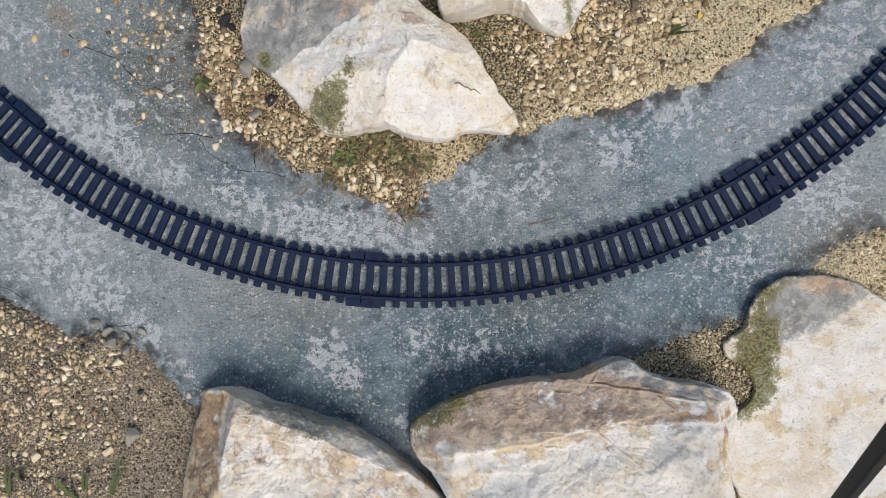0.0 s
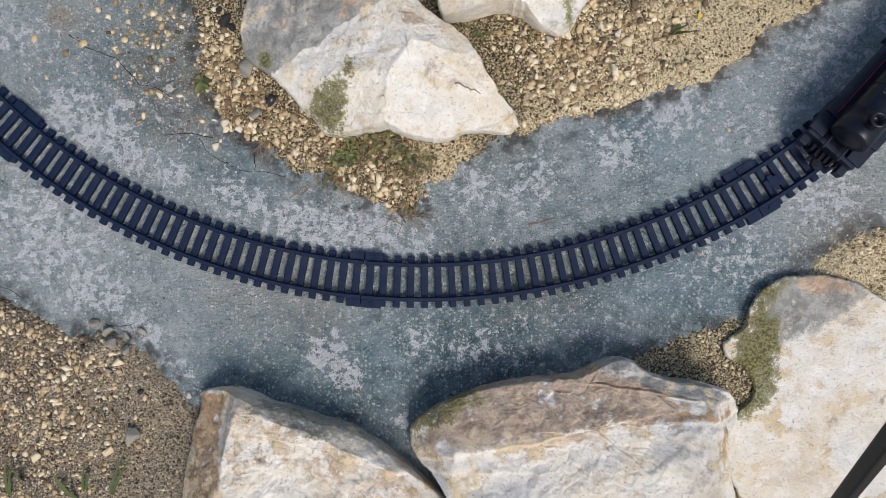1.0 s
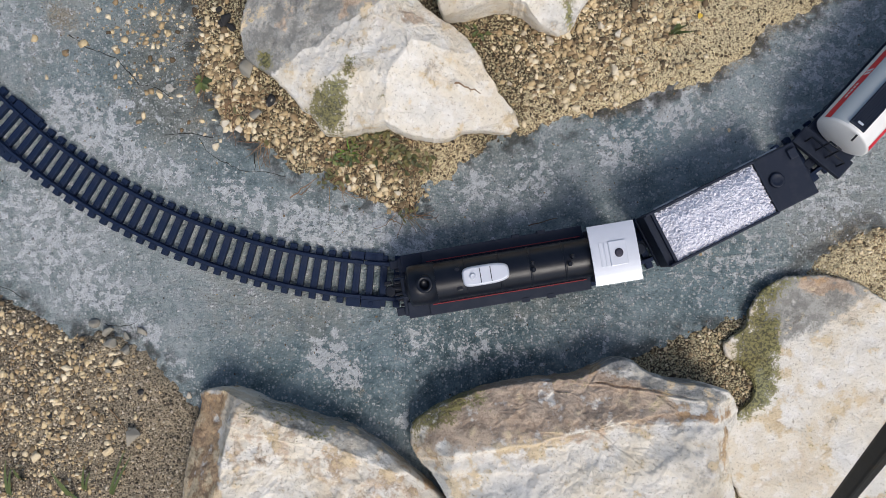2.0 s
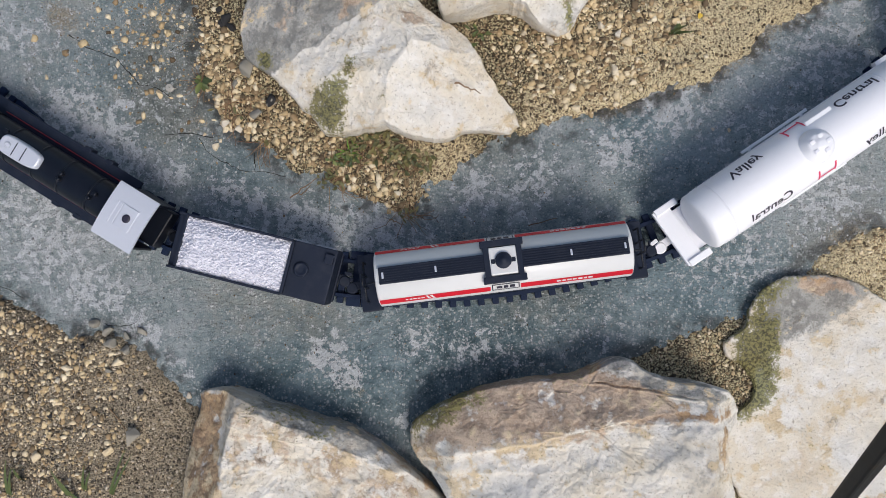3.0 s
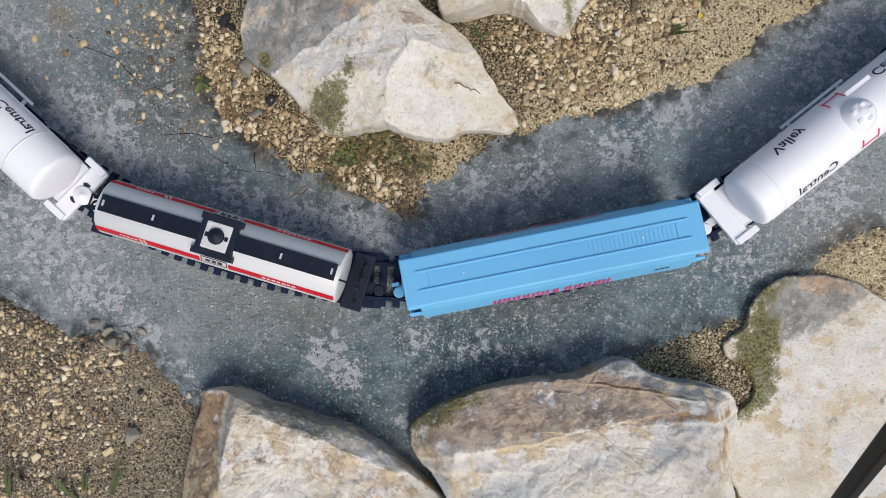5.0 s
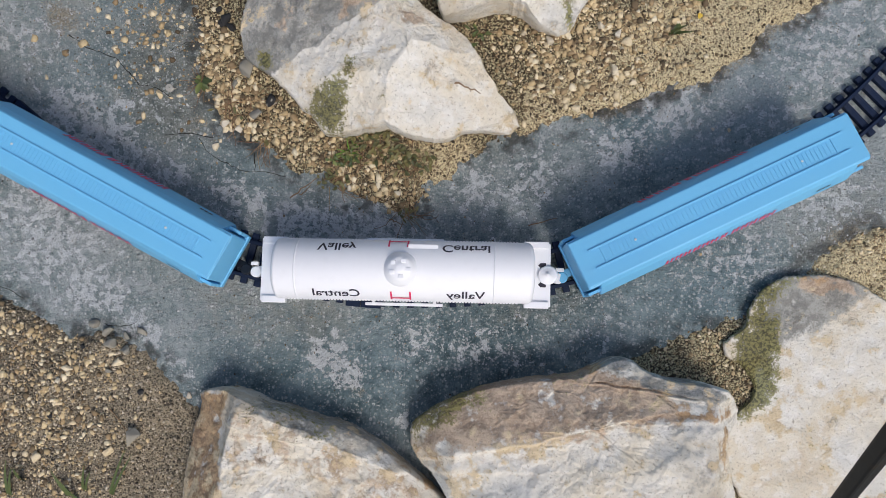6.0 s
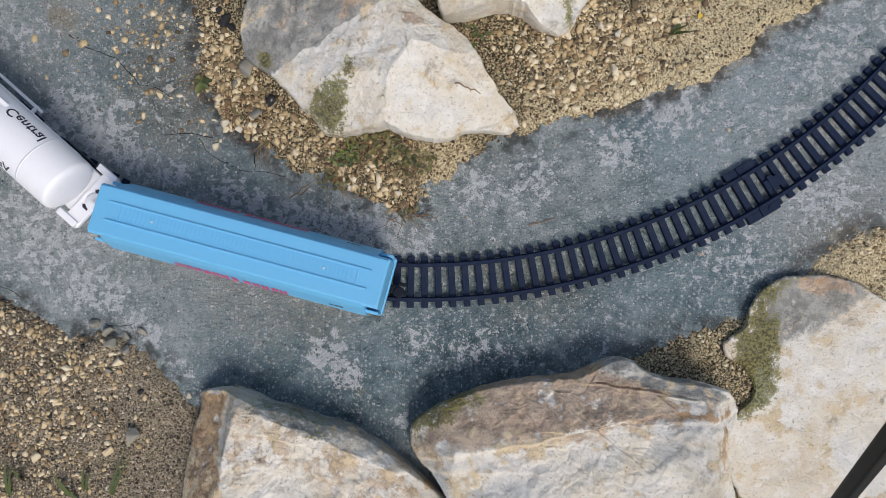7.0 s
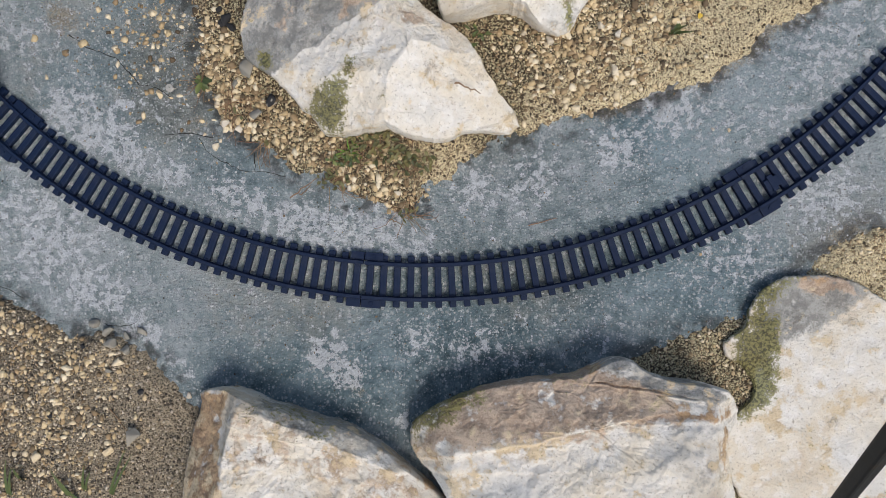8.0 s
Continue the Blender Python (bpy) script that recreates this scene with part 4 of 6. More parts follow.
    boulder("long layered limestone boulder, brown and mossy on its shaded side",
            [(-0.0302, -0.0888), (-0.0260, -0.0820), (-0.0186, -0.0761), (-0.0068, -0.0704), (0.0050, -0.0656), (0.0168, -0.0626), (0.0315, -0.0602), (0.0462, -0.0589), (0.0585, -0.0577), (0.0667, -0.0536), (0.0770, -0.0491), (0.0831, -0.0479), (0.0901, -0.0520), (0.0959, -0.0563), (0.1075, -0.0592), (0.1220, -0.0606), (0.1335, -0.0637), (0.1387, -0.0692), (0.1430, -0.0756), (0.1409, -0.0808), (0.1348, -0.0867), (0.1333, -0.0940), (0.1355, -0.1056), (0.1389, -0.1171), (0.1422, -0.1431), (0.0518, -0.1616), (-0.0068, -0.1478), (-0.0091, -0.1200), (-0.0171, -0.1104), (-0.0257, -0.1029), (-0.0298, -0.0959)],
            [((0.0495, -0.0773), 0.0328, -0.132, 0.411), ((0.0489, -0.0978), 0.0365, -0.063, -0.001), ((-0.0197, -0.0918), 0.0203, -0.890, 0.135), ((0.1325, -0.0925), 0.0293, 1.170, -0.057)],
            {"rose": [([(-0.0094, -0.0637), (0.0220, -0.0521), (0.0675, -0.0490), (0.1013, -0.0701), (0.1321, -0.0736), (0.1321, -0.0775), (0.0787, -0.0784), (0.0333, -0.0867), (-0.0066, -0.0950), (-0.0237, -0.0965), (-0.0123, -0.0779)], 0.75, 0.005), ([(0.0380, -0.0810), (0.0793, -0.0766), (0.0848, -0.0848), (0.0600, -0.0891), (0.0214, -0.0922)], 0.5, 0.005)],
             "rust": [([(0.1041, -0.0701), (0.1377, -0.0718), (0.1349, -0.0783), (0.1068, -0.0777)], 0.6, 0.004), ([(0.0618, -0.0505), (0.0816, -0.0518), (0.0788, -0.0581), (0.0646, -0.0581)], 0.5, 0.004), ([(-0.0266, -0.0951), (-0.0066, -0.0964), (-0.0123, -0.1092), (-0.0252, -0.0994)], 0.45, 0.005), ([(0.1237, -0.0784), (0.1349, -0.0783), (0.1305, -0.1023), (0.1241, -0.0939)], 0.5, 0.004)],
             "grey": [([(0.0597, -0.0589), (0.0941, -0.0565), (0.1198, -0.0598), (0.1339, -0.0680), (0.1026, -0.0673), (0.0741, -0.0646)], 0.85, 0.003), ([(-0.0343, -0.0806), (0.0107, -0.0572), (0.0511, -0.0512), (0.0223, -0.0672), (-0.0096, -0.0862)], 0.45, 0.007), ([(0.0626, -0.0497), (0.0799, -0.0424), (0.0970, -0.0524), (0.0855, -0.0577), (0.0684, -0.0589)], 0.65, 0.007), ([(0.1039, -0.0888), (0.1230, -0.0914), (0.1269, -0.1105), (0.1065, -0.1134)], 0.35, 0.008), ([(0.0765, -0.0821), (0.0875, -0.0807), (0.0902, -0.0889), (0.0779, -0.0890)], 0.45, 0.004)],
             "moss": [([(-0.0347, -0.0816), (-0.0156, -0.0689), (0.0065, -0.0594), (0.0079, -0.0717), (-0.0068, -0.0800), (-0.0229, -0.0895), (-0.0332, -0.0904)], 0.78, 0.004), ([(0.0372, -0.0587), (0.0605, -0.0568), (0.0605, -0.0609), (0.0401, -0.0627)], 0.5, 0.003)],
             "ochre": [([(0.0158, -0.0881), (0.0518, -0.0851), (0.0490, -0.0920), (0.0186, -0.0955)], 0.5, 0.004), ([(-0.0123, -0.1035), (0.0020, -0.1063), (-0.0009, -0.1182), (-0.0094, -0.1183)], 0.4, 0.006)]}, 131,
            steps=[([(0.0832, -0.0779), (0.0609, -0.0820), (0.0385, -0.0883), (0.0104, -0.0936), (-0.0065, -0.0979)], 0.0022, 0.03), ([(0.1349, -0.0679), (0.1013, -0.0661), (0.0731, -0.0632), (0.0589, -0.0604)], 0.0016, 0.016), ([(0.1303, -0.0765), (0.1054, -0.0783), (0.0776, -0.0796), (0.0497, -0.0835)], 0.0012, 0.02), ([(0.0385, -0.1045), (0.0160, -0.1019), (-0.0065, -0.1063)], 0.0012, 0.02)])
    boulder("massive cream limestone boulder with a mossy flank",
            [(0.1380, -0.0436), (0.1424, -0.0377), (0.1494, -0.0333), (0.1523, -0.0246), (0.1553, -0.0181), (0.1614, -0.0111), (0.1715, -0.0064), (0.1831, -0.0052), (0.1974, -0.0064), (0.2089, -0.0093), (0.2174, -0.0151), (0.2373, -0.0267), (0.2509, -0.0671), (0.2360, -0.1276), (0.1960, -0.1453), (0.1617, -0.1371), (0.1452, -0.1228), (0.1395, -0.1113), (0.1345, -0.0969), (0.1357, -0.0881), (0.1420, -0.0843), (0.1507, -0.0816), (0.1542, -0.0787), (0.1525, -0.0741), (0.1543, -0.0677), (0.1523, -0.0607), (0.1481, -0.0537), (0.1429, -0.0517), (0.1389, -0.0485)],
            [((0.1791, -0.0248), 0.0335, -0.353, 0.612), ((0.1749, -0.0599), 0.0417, -0.051, 0.050), ((0.1539, -0.0404), 0.0267, -4.191, 0.878), ((0.1354, -0.0994), 0.0267, 115.324, 22.065), ((0.1498, -0.0399), 0.0207, -1.542, 1.305)],
            {"moss": [([(0.1438, -0.0333), (0.1669, -0.0262), (0.1667, -0.0517), (0.1614, -0.0757), (0.1496, -0.0818), (0.1369, -0.0844), (0.1463, -0.0702), (0.1470, -0.0603), (0.1420, -0.0504)], 0.85, 0.003), ([(0.1513, -0.0192), (0.1593, -0.0106), (0.1769, -0.0057), (0.1740, -0.0106), (0.1641, -0.0192), (0.1611, -0.0378), (0.1624, -0.0493), (0.1538, -0.0550), (0.1468, -0.0493), (0.1426, -0.0379), (0.1489, -0.0321)], 0.85, 0.004), ([(0.1452, -0.0708), (0.1537, -0.0679), (0.1571, -0.0735), (0.1494, -0.0802), (0.1395, -0.0825)], 0.9, 0.003), ([(0.1567, -0.0493), (0.1638, -0.0493), (0.1595, -0.0607), (0.1543, -0.0636)], 0.6, 0.004)],
             "grey": [([(0.1563, -0.0147), (0.1774, -0.0020), (0.2080, -0.0048), (0.2161, -0.0174), (0.1938, -0.0310), (0.1742, -0.0415), (0.1589, -0.0472)], 0.82, 0.006), ([(0.1806, -0.0198), (0.2023, -0.0170), (0.2128, -0.0361), (0.1858, -0.0362)], 0.35, 0.01)],
             "rose": [([(0.1746, -0.0051), (0.2079, -0.0090), (0.2100, -0.0174), (0.1912, -0.0161), (0.1773, -0.0104)], 0.8, 0.005), ([(0.1559, -0.0500), (0.1722, -0.0472), (0.1640, -0.0610), (0.1531, -0.0638)], 0.35, 0.008)],
             "rust": [([(0.1405, -0.0507), (0.1536, -0.0536), (0.1549, -0.0653), (0.1492, -0.0609)], 0.9, 0.002), ([(0.1793, -0.0035), (0.1964, -0.0058), (0.1907, -0.0093), (0.1792, -0.0081)], 0.6, 0.003)],
             "ochre": [([(0.1644, -0.0574), (0.1910, -0.0600), (0.1827, -0.0950), (0.1560, -0.1006), (0.1508, -0.0845)], 0.45, 0.015), ([(0.1267, -0.0874), (0.1401, -0.0846), (0.1426, -0.1034), (0.1319, -0.1089)], 0.35, 0.008)]}, 141, rough=0.0036,
            steps=[([(0.1857, -0.0472), (0.1722, -0.0527), (0.1585, -0.0637), (0.1503, -0.0747)], 0.0014, 0.03), ([(0.1991, -0.0491), (0.1830, -0.0627), (0.1721, -0.0843)], 0.0012, 0.03), ([(0.1698, -0.0143), (0.1656, -0.0253), (0.1669, -0.0363)], 0.0016, 0.014), ([(0.1669, -0.0790), (0.1481, -0.0899), (0.1373, -0.1034)], 0.0012, 0.03), ([(0.2044, -0.0211), (0.1859, -0.0307), (0.1696, -0.0376), (0.1559, -0.0473)], 0.0025, 0.03), ([(0.2023, -0.0175), (0.1883, -0.0231), (0.1827, -0.0344)], 0.0016, 0.012)])


# ---- track ----
SECTION = 0.6218
TIES = 29


def arc_bar(bm, r0, r1, z0, z1, a0, a1, n=40):
    """A bar of rectangular section bent along the circle, about the circle's middle."""
    rings = []
    for k in range(n + 1):
        a = a0 + (a1 - a0) * k / n
        rings.append([bm.verts.new((r * math.sin(a), -r * math.cos(a), z)) for r, z in ((r0, z0), (r1, z0), (r1, z1), (r0, z1))])
    for p, q in zip(rings, rings[1:]):
        for i in range(4):
            bm.faces.new((p[i], p[(i + 1) % 4], q[(i + 1) % 4], q[i]))
    bm.faces.new(rings[0])
    bm.faces.new(rings[-1])
    bmesh.ops.recalc_face_normals(bm, faces=bm.faces)
    return bm


def tie_mesh():
    bm = bmesh.new()
    box(bm, -0.0018, 0.0018, -0.0141, 0.0141, -0.0002, TIE_TOP, 0.0004)
    for s in (-1, 1):
        for q in (-1, 1):
            box(bm, -0.0011, 0.0011, s * 0.0094 + q * 0.0016 - 0.0006, s * 0.0094 + q * 0.0016 + 0.0006, TIE_TOP - 0.0002, TIE_TOP + 0.0007, 0.0002)
    me = bpy.data.meshes.new("tie")
    bm.to_mesh(me)
    bm.free()
    me.materials.append(TRACK)
    return me


def track_section(a0, span, ties, tie):
    t = thing("track_section", "curved dark plastic model railway track section on concrete", "track", "track sections")
    t.matrix_world = pose(CX, CY, 0)
    gap = 0.0008
    for r in (RADIUS - 0.0094, RADIUS + 0.0094):
        bm = bmesh.new()
        arc_bar(bm, r - 0.0013, r + 0.0013, TIE_TOP - 0.0003, TIE_TOP + 0.0007, a0 + gap, a0 + span - gap)
        arc_bar(bm, r - 0.0004, r + 0.0004, TIE_TOP + 0.0005, RAIL_TOP - 0.0005, a0 + gap, a0 + span - gap)
        arc_bar(bm, r - 0.0007, r + 0.0007, RAIL_TOP - 0.0007, RAIL_TOP, a0 + gap, a0 + span - gap)
        part("rail", bm, TRACK, t)
    for r0, r1 in ((RADIUS - 0.0151, RADIUS - 0.0108), (RADIUS + 0.0108, RADIUS + 0.0151)):
        for e0, e1 in ((a0 + gap, a0 + 0.030), (a0 + span - 0.022, a0 + span - gap)):
            bm = bmesh.new()
            arc_bar(bm, r0, r1, 0.0001, TIE_TOP + 0.0008, e0, e1, 6)
            rm, am = (r0 + r1) / 2, (e0 + e1) / 2
            if e0 < a0 + 0.01:
                lathe(bm, [(0.0014, 0.0), (0.0014, 0.0005), (0.0011, 0.0007), (0.0010, 0.0004)], (rm * math.sin(am), -rm * math.cos(am), TIE_TOP + 0.0006), n=16)
            part("joint_plate", bm, TRACK, t)
    for k in range(ties):
        a = a0 + span * (k + 0.5) / ties
        ob = new("tie", tie)
        ob.parent = t
        ob.matrix_basis = pose(RADIUS * math.sin(a), -RADIUS * math.cos(a), 0, 0, 0, math.degrees(a))
    return t


def track():
    tie = tie_mesh()
    for k in range(-5, 5):
        t = track_section(-0.0910 + k * SECTION, SECTION, TIES, tie)
        if k == 1:
            bm = bmesh.new()
            box(bm, -0.0042, 0.0042, -0.0030, 0.0030, 0.0002, TIE_TOP + 0.0012, 0.0005)
            box(bm, -0.0016, 0.0016, -0.0046, 0.0046, 0.0002, TIE_TOP + 0.0018, 0.0004)
            clip = part("clip", bm, TRACK, t)
            clip.matrix_basis = pose(0.1654 - CX, 0.0439 - CY, 0, 0, 0, 31)
    rest = 2 * math.pi - 10 * SECTION
    track_section(-0.0910 + 5 * SECTION, rest, round(rest / SECTION * TIES), tie)


# ---- rolling stock: x runs forward, y to its left, z up from the rail's top ----
def bogie(parent, x, name="bogie"):
    bm = bmesh.new()
    for s in (-1, 1):
        box(bm, x - 0.0135, x + 0.0135, s * 0.0118 - 0.0012, s * 0.0118 + 0.0012, 0.0022, 0.0065, 0.0005)
    box(bm, x - 0.004, x + 0.004, -0.0115, 0.0115, 0.004, 0.0105, 0.0005)
    b = part(name, bm, BLACK, parent)
    for q in (-1, 1):
        bm = bmesh.new()
        for s in (-1, 1):
            lathe(bm, [(0.0052, -0.0010), (0.0052, -0.0004), (0.0046, -0.0003), (0.0046, 0.0012)], (x + q * 0.009, s * 0.0094, 0.0046), "Y", 20)
        lathe(bm, [(0.0009, -0.009), (0.0009, 0.009)], (x + q * 0.009, 0, 0.0046), "Y", 10)
        part("wheelset", bm, STEEL, b)


def coupler(parent, x0, x1, material, z=0.006):
    """A drawbar with a hooked knuckle at x1."""
    s = 1 if x1 > x0 else -1
    bm = bmesh.new()
    box(bm, min(x0, x1 - s * 0.003), max(x0, x1 - s * 0.003), -0.0022, 0.0022, z - 0.001, z + 0.001, 0.0004)
    lathe(bm, [(0.0026, -0.0014), (0.0030, -0.001), (0.0030, 0.0012), (0.0025, 0.0016)], (x1 - s * 0.003, 0.001, z), n=18)
    box(bm, x1 - s * 0.002 - 0.002, x1 - s * 0.002 + 0.002, -0.0045, -0.0024, z - 0.001, z + 0.0014, 0.0004)
    part("coupler", bm, material, parent)


def lettering(text, size):
    """Flat outline of a word as a mesh, centred, with its top up."""
    c = bpy.data.curves.new("word", "FONT")
    c.body, c.size, c.align_x, c.align_y = text, size, "CENTER", "CENTER"
    c.resolution_u = 3
    c.offset = 0.00011
    tmp = bpy.data.objects.new("word", c)
    scene.collection.objects.link(tmp)
    bpy.context.view_layer.update()
    me = bpy.data.meshes.new_from_object(tmp.evaluated_get(bpy.context.evaluated_depsgraph_get()))
    bpy.data.objects.remove(tmp)
    bpy.data.curves.remove(c)
    bm = bmesh.new()
    bm.from_mesh(me)
    bpy.data.meshes.remove(me)
    bmesh.ops.triangulate(bm, faces=bm.faces)
    bmesh.ops.subdivide_edges(bm, edges=[e for e in bm.edges if e.calc_length() > 0.0012], cuts=1)
    return bm


def on_barrel(bm, x0, side, r, zc, middle, lift=0.00015):
    """Wrap a flat (u, v) mesh round a lying barrel; middle is the angle up from the horizontal."""
    for v in bm.verts:
        u, w = v.co.x, v.co.y
        a = middle + w / r
        v.co = (x0 + side * u, side * (r + lift) * math.cos(a), zc + (r + lift) * math.sin(a))
    return bm


def bars(widths, gap, height):
    bm = bmesh.new()
    x = -(sum(widths) + gap * (len(widths) - 1)) / 2
    for w in widths:
        vs = [bm.verts.new((x + a * w, b * height, 0)) for a, b in ((0, -0.5), (1, -0.5), (1, 0.5), (0, 0.5))]
        bm.faces.new(vs)
        x += w + gap
    bmesh.ops.subdivide_edges(bm, edges=bm.edges[:], cuts=2, use_grid_fill=True)
    return bm


def band(bm, r, zc, x0, x1, a0, a1, side, lift=0.0001, n=6):
    """A painted strip on a barrel between two angles."""
    rows = []
    for k in range(n + 1):
        a = a0 + (a1 - a0) * k / n
        rows.append([bm.verts.new((x, side * (r + lift) * math.cos(a), zc + (r + lift) * math.sin(a))) for x in (x0, x1)])
    for p, q in zip(rows, rows[1:]):
        bm.faces.new((p[0], p[1], q[1], q[0]))
    return bm


def locomotive():
    t = thing("steam_locomotive", "black plastic model steam locomotive with silver cab roof", "locomotive")
    bm = bmesh.new()
    box(bm, -0.064, 0.060, -0.0105, 0.0105, 0.004, 0.014, 0.0008)
    part("chassis", bm, BLACK, t)
    for s in (-1, 1):
        bm = bmesh.new()
        y0, y1 = sorted((s * 0.008, s * 0.0166))
        box(bm, -0.042, 0.046, y0, y1, 0.0165, 0.0185, 0.0004)
        for x in (-0.020, -0.006):
            box(bm, x - 0.0022, x + 0.0022, s * 0.0165 - 0.0012, s * 0.0165 + 0.0012, 0.012, 0.0188, 0.0003)
        box(bm, 0.044, 0.058, y0, y1, 0.0145, 0.0165, 0.0004)
        ra = part("running_board", bm, NAVY, t)
        bm = bmesh.new()
        box(bm, -0.040, 0.044, s * 0.0112 - 0.0002, s * 0.0112 + 0.0002, 0.0183, 0.0194, 0.0)
        part("stripe", bm, DARK_RED, ra, "thin red line")
        bm = bmesh.new()
        box(bm, 0.034, 0.052, min(s * 0.0105, s * 0.0155), max(s * 0.0105, s * 0.0155), 0.004, 0.0125, 0.001)
        part("cylinder", bm, BLACK, t)
        for x in (-0.030, -0.008, 0.014):
            bm = bmesh.new()
            lathe(bm, [(0.0080, -0.0012), (0.0080, 0.0), (0.0072, 0.0012)], (x, s * 0.0098, 0.0078), "Y", 24)
            part("wheel", bm, BLACK, t)
        bm = bmesh.new()
        box(bm, -0.030, 0.038, s * 0.0124 - 0.0005, s * 0.0124 + 0.0005, 0.0055, 0.0075, 0.0003)
        part("side_rod", bm, STEEL, t)
    bm = bmesh.new()
    extrude(bm, circle_profile(0.0098, 0.0262), -0.042, 0.040, 0.0004)
    boiler = part("boiler", bm, BLACK, t)
    for x in (-0.028, -0.010, 0.006, 0.024):
        bm = bmesh.new()
        extrude(bm, circle_profile(0.01005, 0.0262), x - 0.0006, x + 0.0006)
        part("boiler_band", bm, BLACK, boiler)
    bm = bmesh.new()
    lathe(bm, [(0.0104, 0.040), (0.0104, 0.0535), (0.0098, 0.0545), (0.0080, 0.0552), (0.0076, 0.0550), (0.0030, 0.0570), (0.0005, 0.0572)], (0, 0, 0.0258), "X", 36)
    part("smokebox", bm, BLACK, t)
    bm = bmesh.new()
    lathe(bm, [(0.0052, 0.0335), (0.0042, 0.0360), (0.0036, 0.0372), (0.0036, 0.0420), (0.0042, 0.0424), (0.0042, 0.0434), (0.0026, 0.0434), (0.0026, 0.0395), (0.0004, 0.0394)], (0.0455, 0, 0), n=28)
    part("chimney", bm, BLACK, t)
    # long rounded dome casing
    bm = bmesh.new()
    for z, k in ((0.033, 1.0), (0.0372, 1.0), (0.0384, 0.92), (0.0388, 0.78)):
        pts = []
        for q in range(32):
            a = 2 * math.pi * q / 32
            ex = 0.0135 if math.cos(a) < 0 else 0.0110
            pts.append((0.0150 + ex * math.copysign(abs(math.cos(a)) ** (0.75 if ex > 0.012 else 0.35), math.cos(a)) * (1 - (1 - k) * 0.4), 0.0050 * k * math.copysign(abs(math.sin(a)) ** 0.5, math.sin(a)), z))
        row = [bm.verts.new(p) for p in pts]
        if z > 0.033:
            for q in range(32):
                bm.faces.new((last[q], last[(q + 1) % 32], row[(q + 1) % 32], row[q])).smooth = True
        last = row
    bm.faces.new(last)
    dome = part("dome_casing", bm, SILVER, t, "silver dome casing")
    bm = bmesh.new()
    lathe(bm, [(0.0016, 0.0386), (0.0016, 0.0396), (0.0010, 0.0400), (0.0008, 0.0396)], (0.0205, 0, 0), n=16)
    part("cap", bm, SILVER, dome)
    bm = bmesh.new()
    for x in (0.0165, 0.0110):
        box(bm, x - 0.00018, x + 0.00025, -0.0036, 0.0036, 0.0387, 0.0390, 0.0)
    part("seam", bm, NAVY, dome)
    bm = bmesh.new()
    box(bm, 0.0265, 0.0295, -0.0060, 0.0060, 0.0330, 0.0352, 0.0006)
    part("sand_box", bm, BLACK, t)
    for x in (-0.0110, -0.0310):
        bm = bmesh.new()
        for s in (-1, 1):
            lathe(bm, [(0.0012, 0.035), (0.0012, 0.0378), (0.0007, 0.0384)], (x + (0.0 if x > -0.02 else 0.001 * s), s * 0.0016, 0), n=14)
        part("safety_valve", bm, BLACK, t)
    # cab
    bm = bmesh.new()
    for s in (-1, 1):
        box(bm, -0.0625, -0.0430, s * 0.0125 - 0.0007, s * 0.0125 + 0.0007, 0.010, 0.0385, 0.0003)
    box(bm, -0.0440, -0.0428, -0.0120, 0.0120, 0.0165, 0.0385, 0.0003)
    cab = part("cab", bm, BLACK, t)
    bm = bmesh.new()
    prof = [(0.0160 * math.sin(a), 0.0385 + 0.0018 * math.cos(a * 1.3)) for a in np.linspace(-1.15, 1.15, 15)]
    prof += [(y, z - 0.0012) for y, z in prof[::-1]]
    extrude(bm, prof, -0.0650, -0.0410, 0.0, False)
    roof = part("cab_roof", bm, SILVER, cab, "silver cab roof")
    bm = bmesh.new()
    box(bm, -0.0590, -0.0500, -0.0060, 0.0060, 0.0396, 0.0408, 0.0003)
    for x in (-0.0485, -0.0460):
        box(bm, x - 0.0008, x + 0.0008, -0.0060, 0.0060, 0.0396, 0.0404, 0.0002)
    part("hatch", bm, SILVER, roof)
    bm = bmesh.new()
    lathe(bm, [(0.0022, 0.0406), (0.0022, 0.0410), (0.0010, 0.04095)], (-0.0548, 0, 0), n=18)
    part("hole", bm, INK, roof)
    # front beam and pilot
    bm = bmesh.new()
    box(bm, 0.0570, 0.0600, -0.0152, 0.0152, 0.0085, 0.0150, 0.0006)
    for s in (-1, 1):
        box(bm, 0.0590, 0.0650, s * 0.0125 - 0.0022, s * 0.0125 + 0.0022, 0.0040, 0.0105, 0.0006)
        lathe(bm, [(0.0006, -0.008), (0.0006, 0.006)], (0.0575, s * 0.0050, 0.0185), "X", 8)
    part("front_beam", bm, NAVY, t)
    bm = bmesh.new()
    for k in range(-3, 4):
        box(bm, 0.0600, 0.0655 - abs(k) * 0.0010, k * 0.0031 - 0.0007, k * 0.0031 + 0.0007, 0.0025, 0.0085, 0.0002)
    part("pilot", bm, BLACK, t)
    coupler(t, 0.060, 0.0700, BLACK)
    coupler(t, -0.060, -0.0715, BLACK)
    for ob in t.children_recursive:
        ob.data.transform(Matrix.Diagonal((0.95, 1, 1, 1)))
    return t


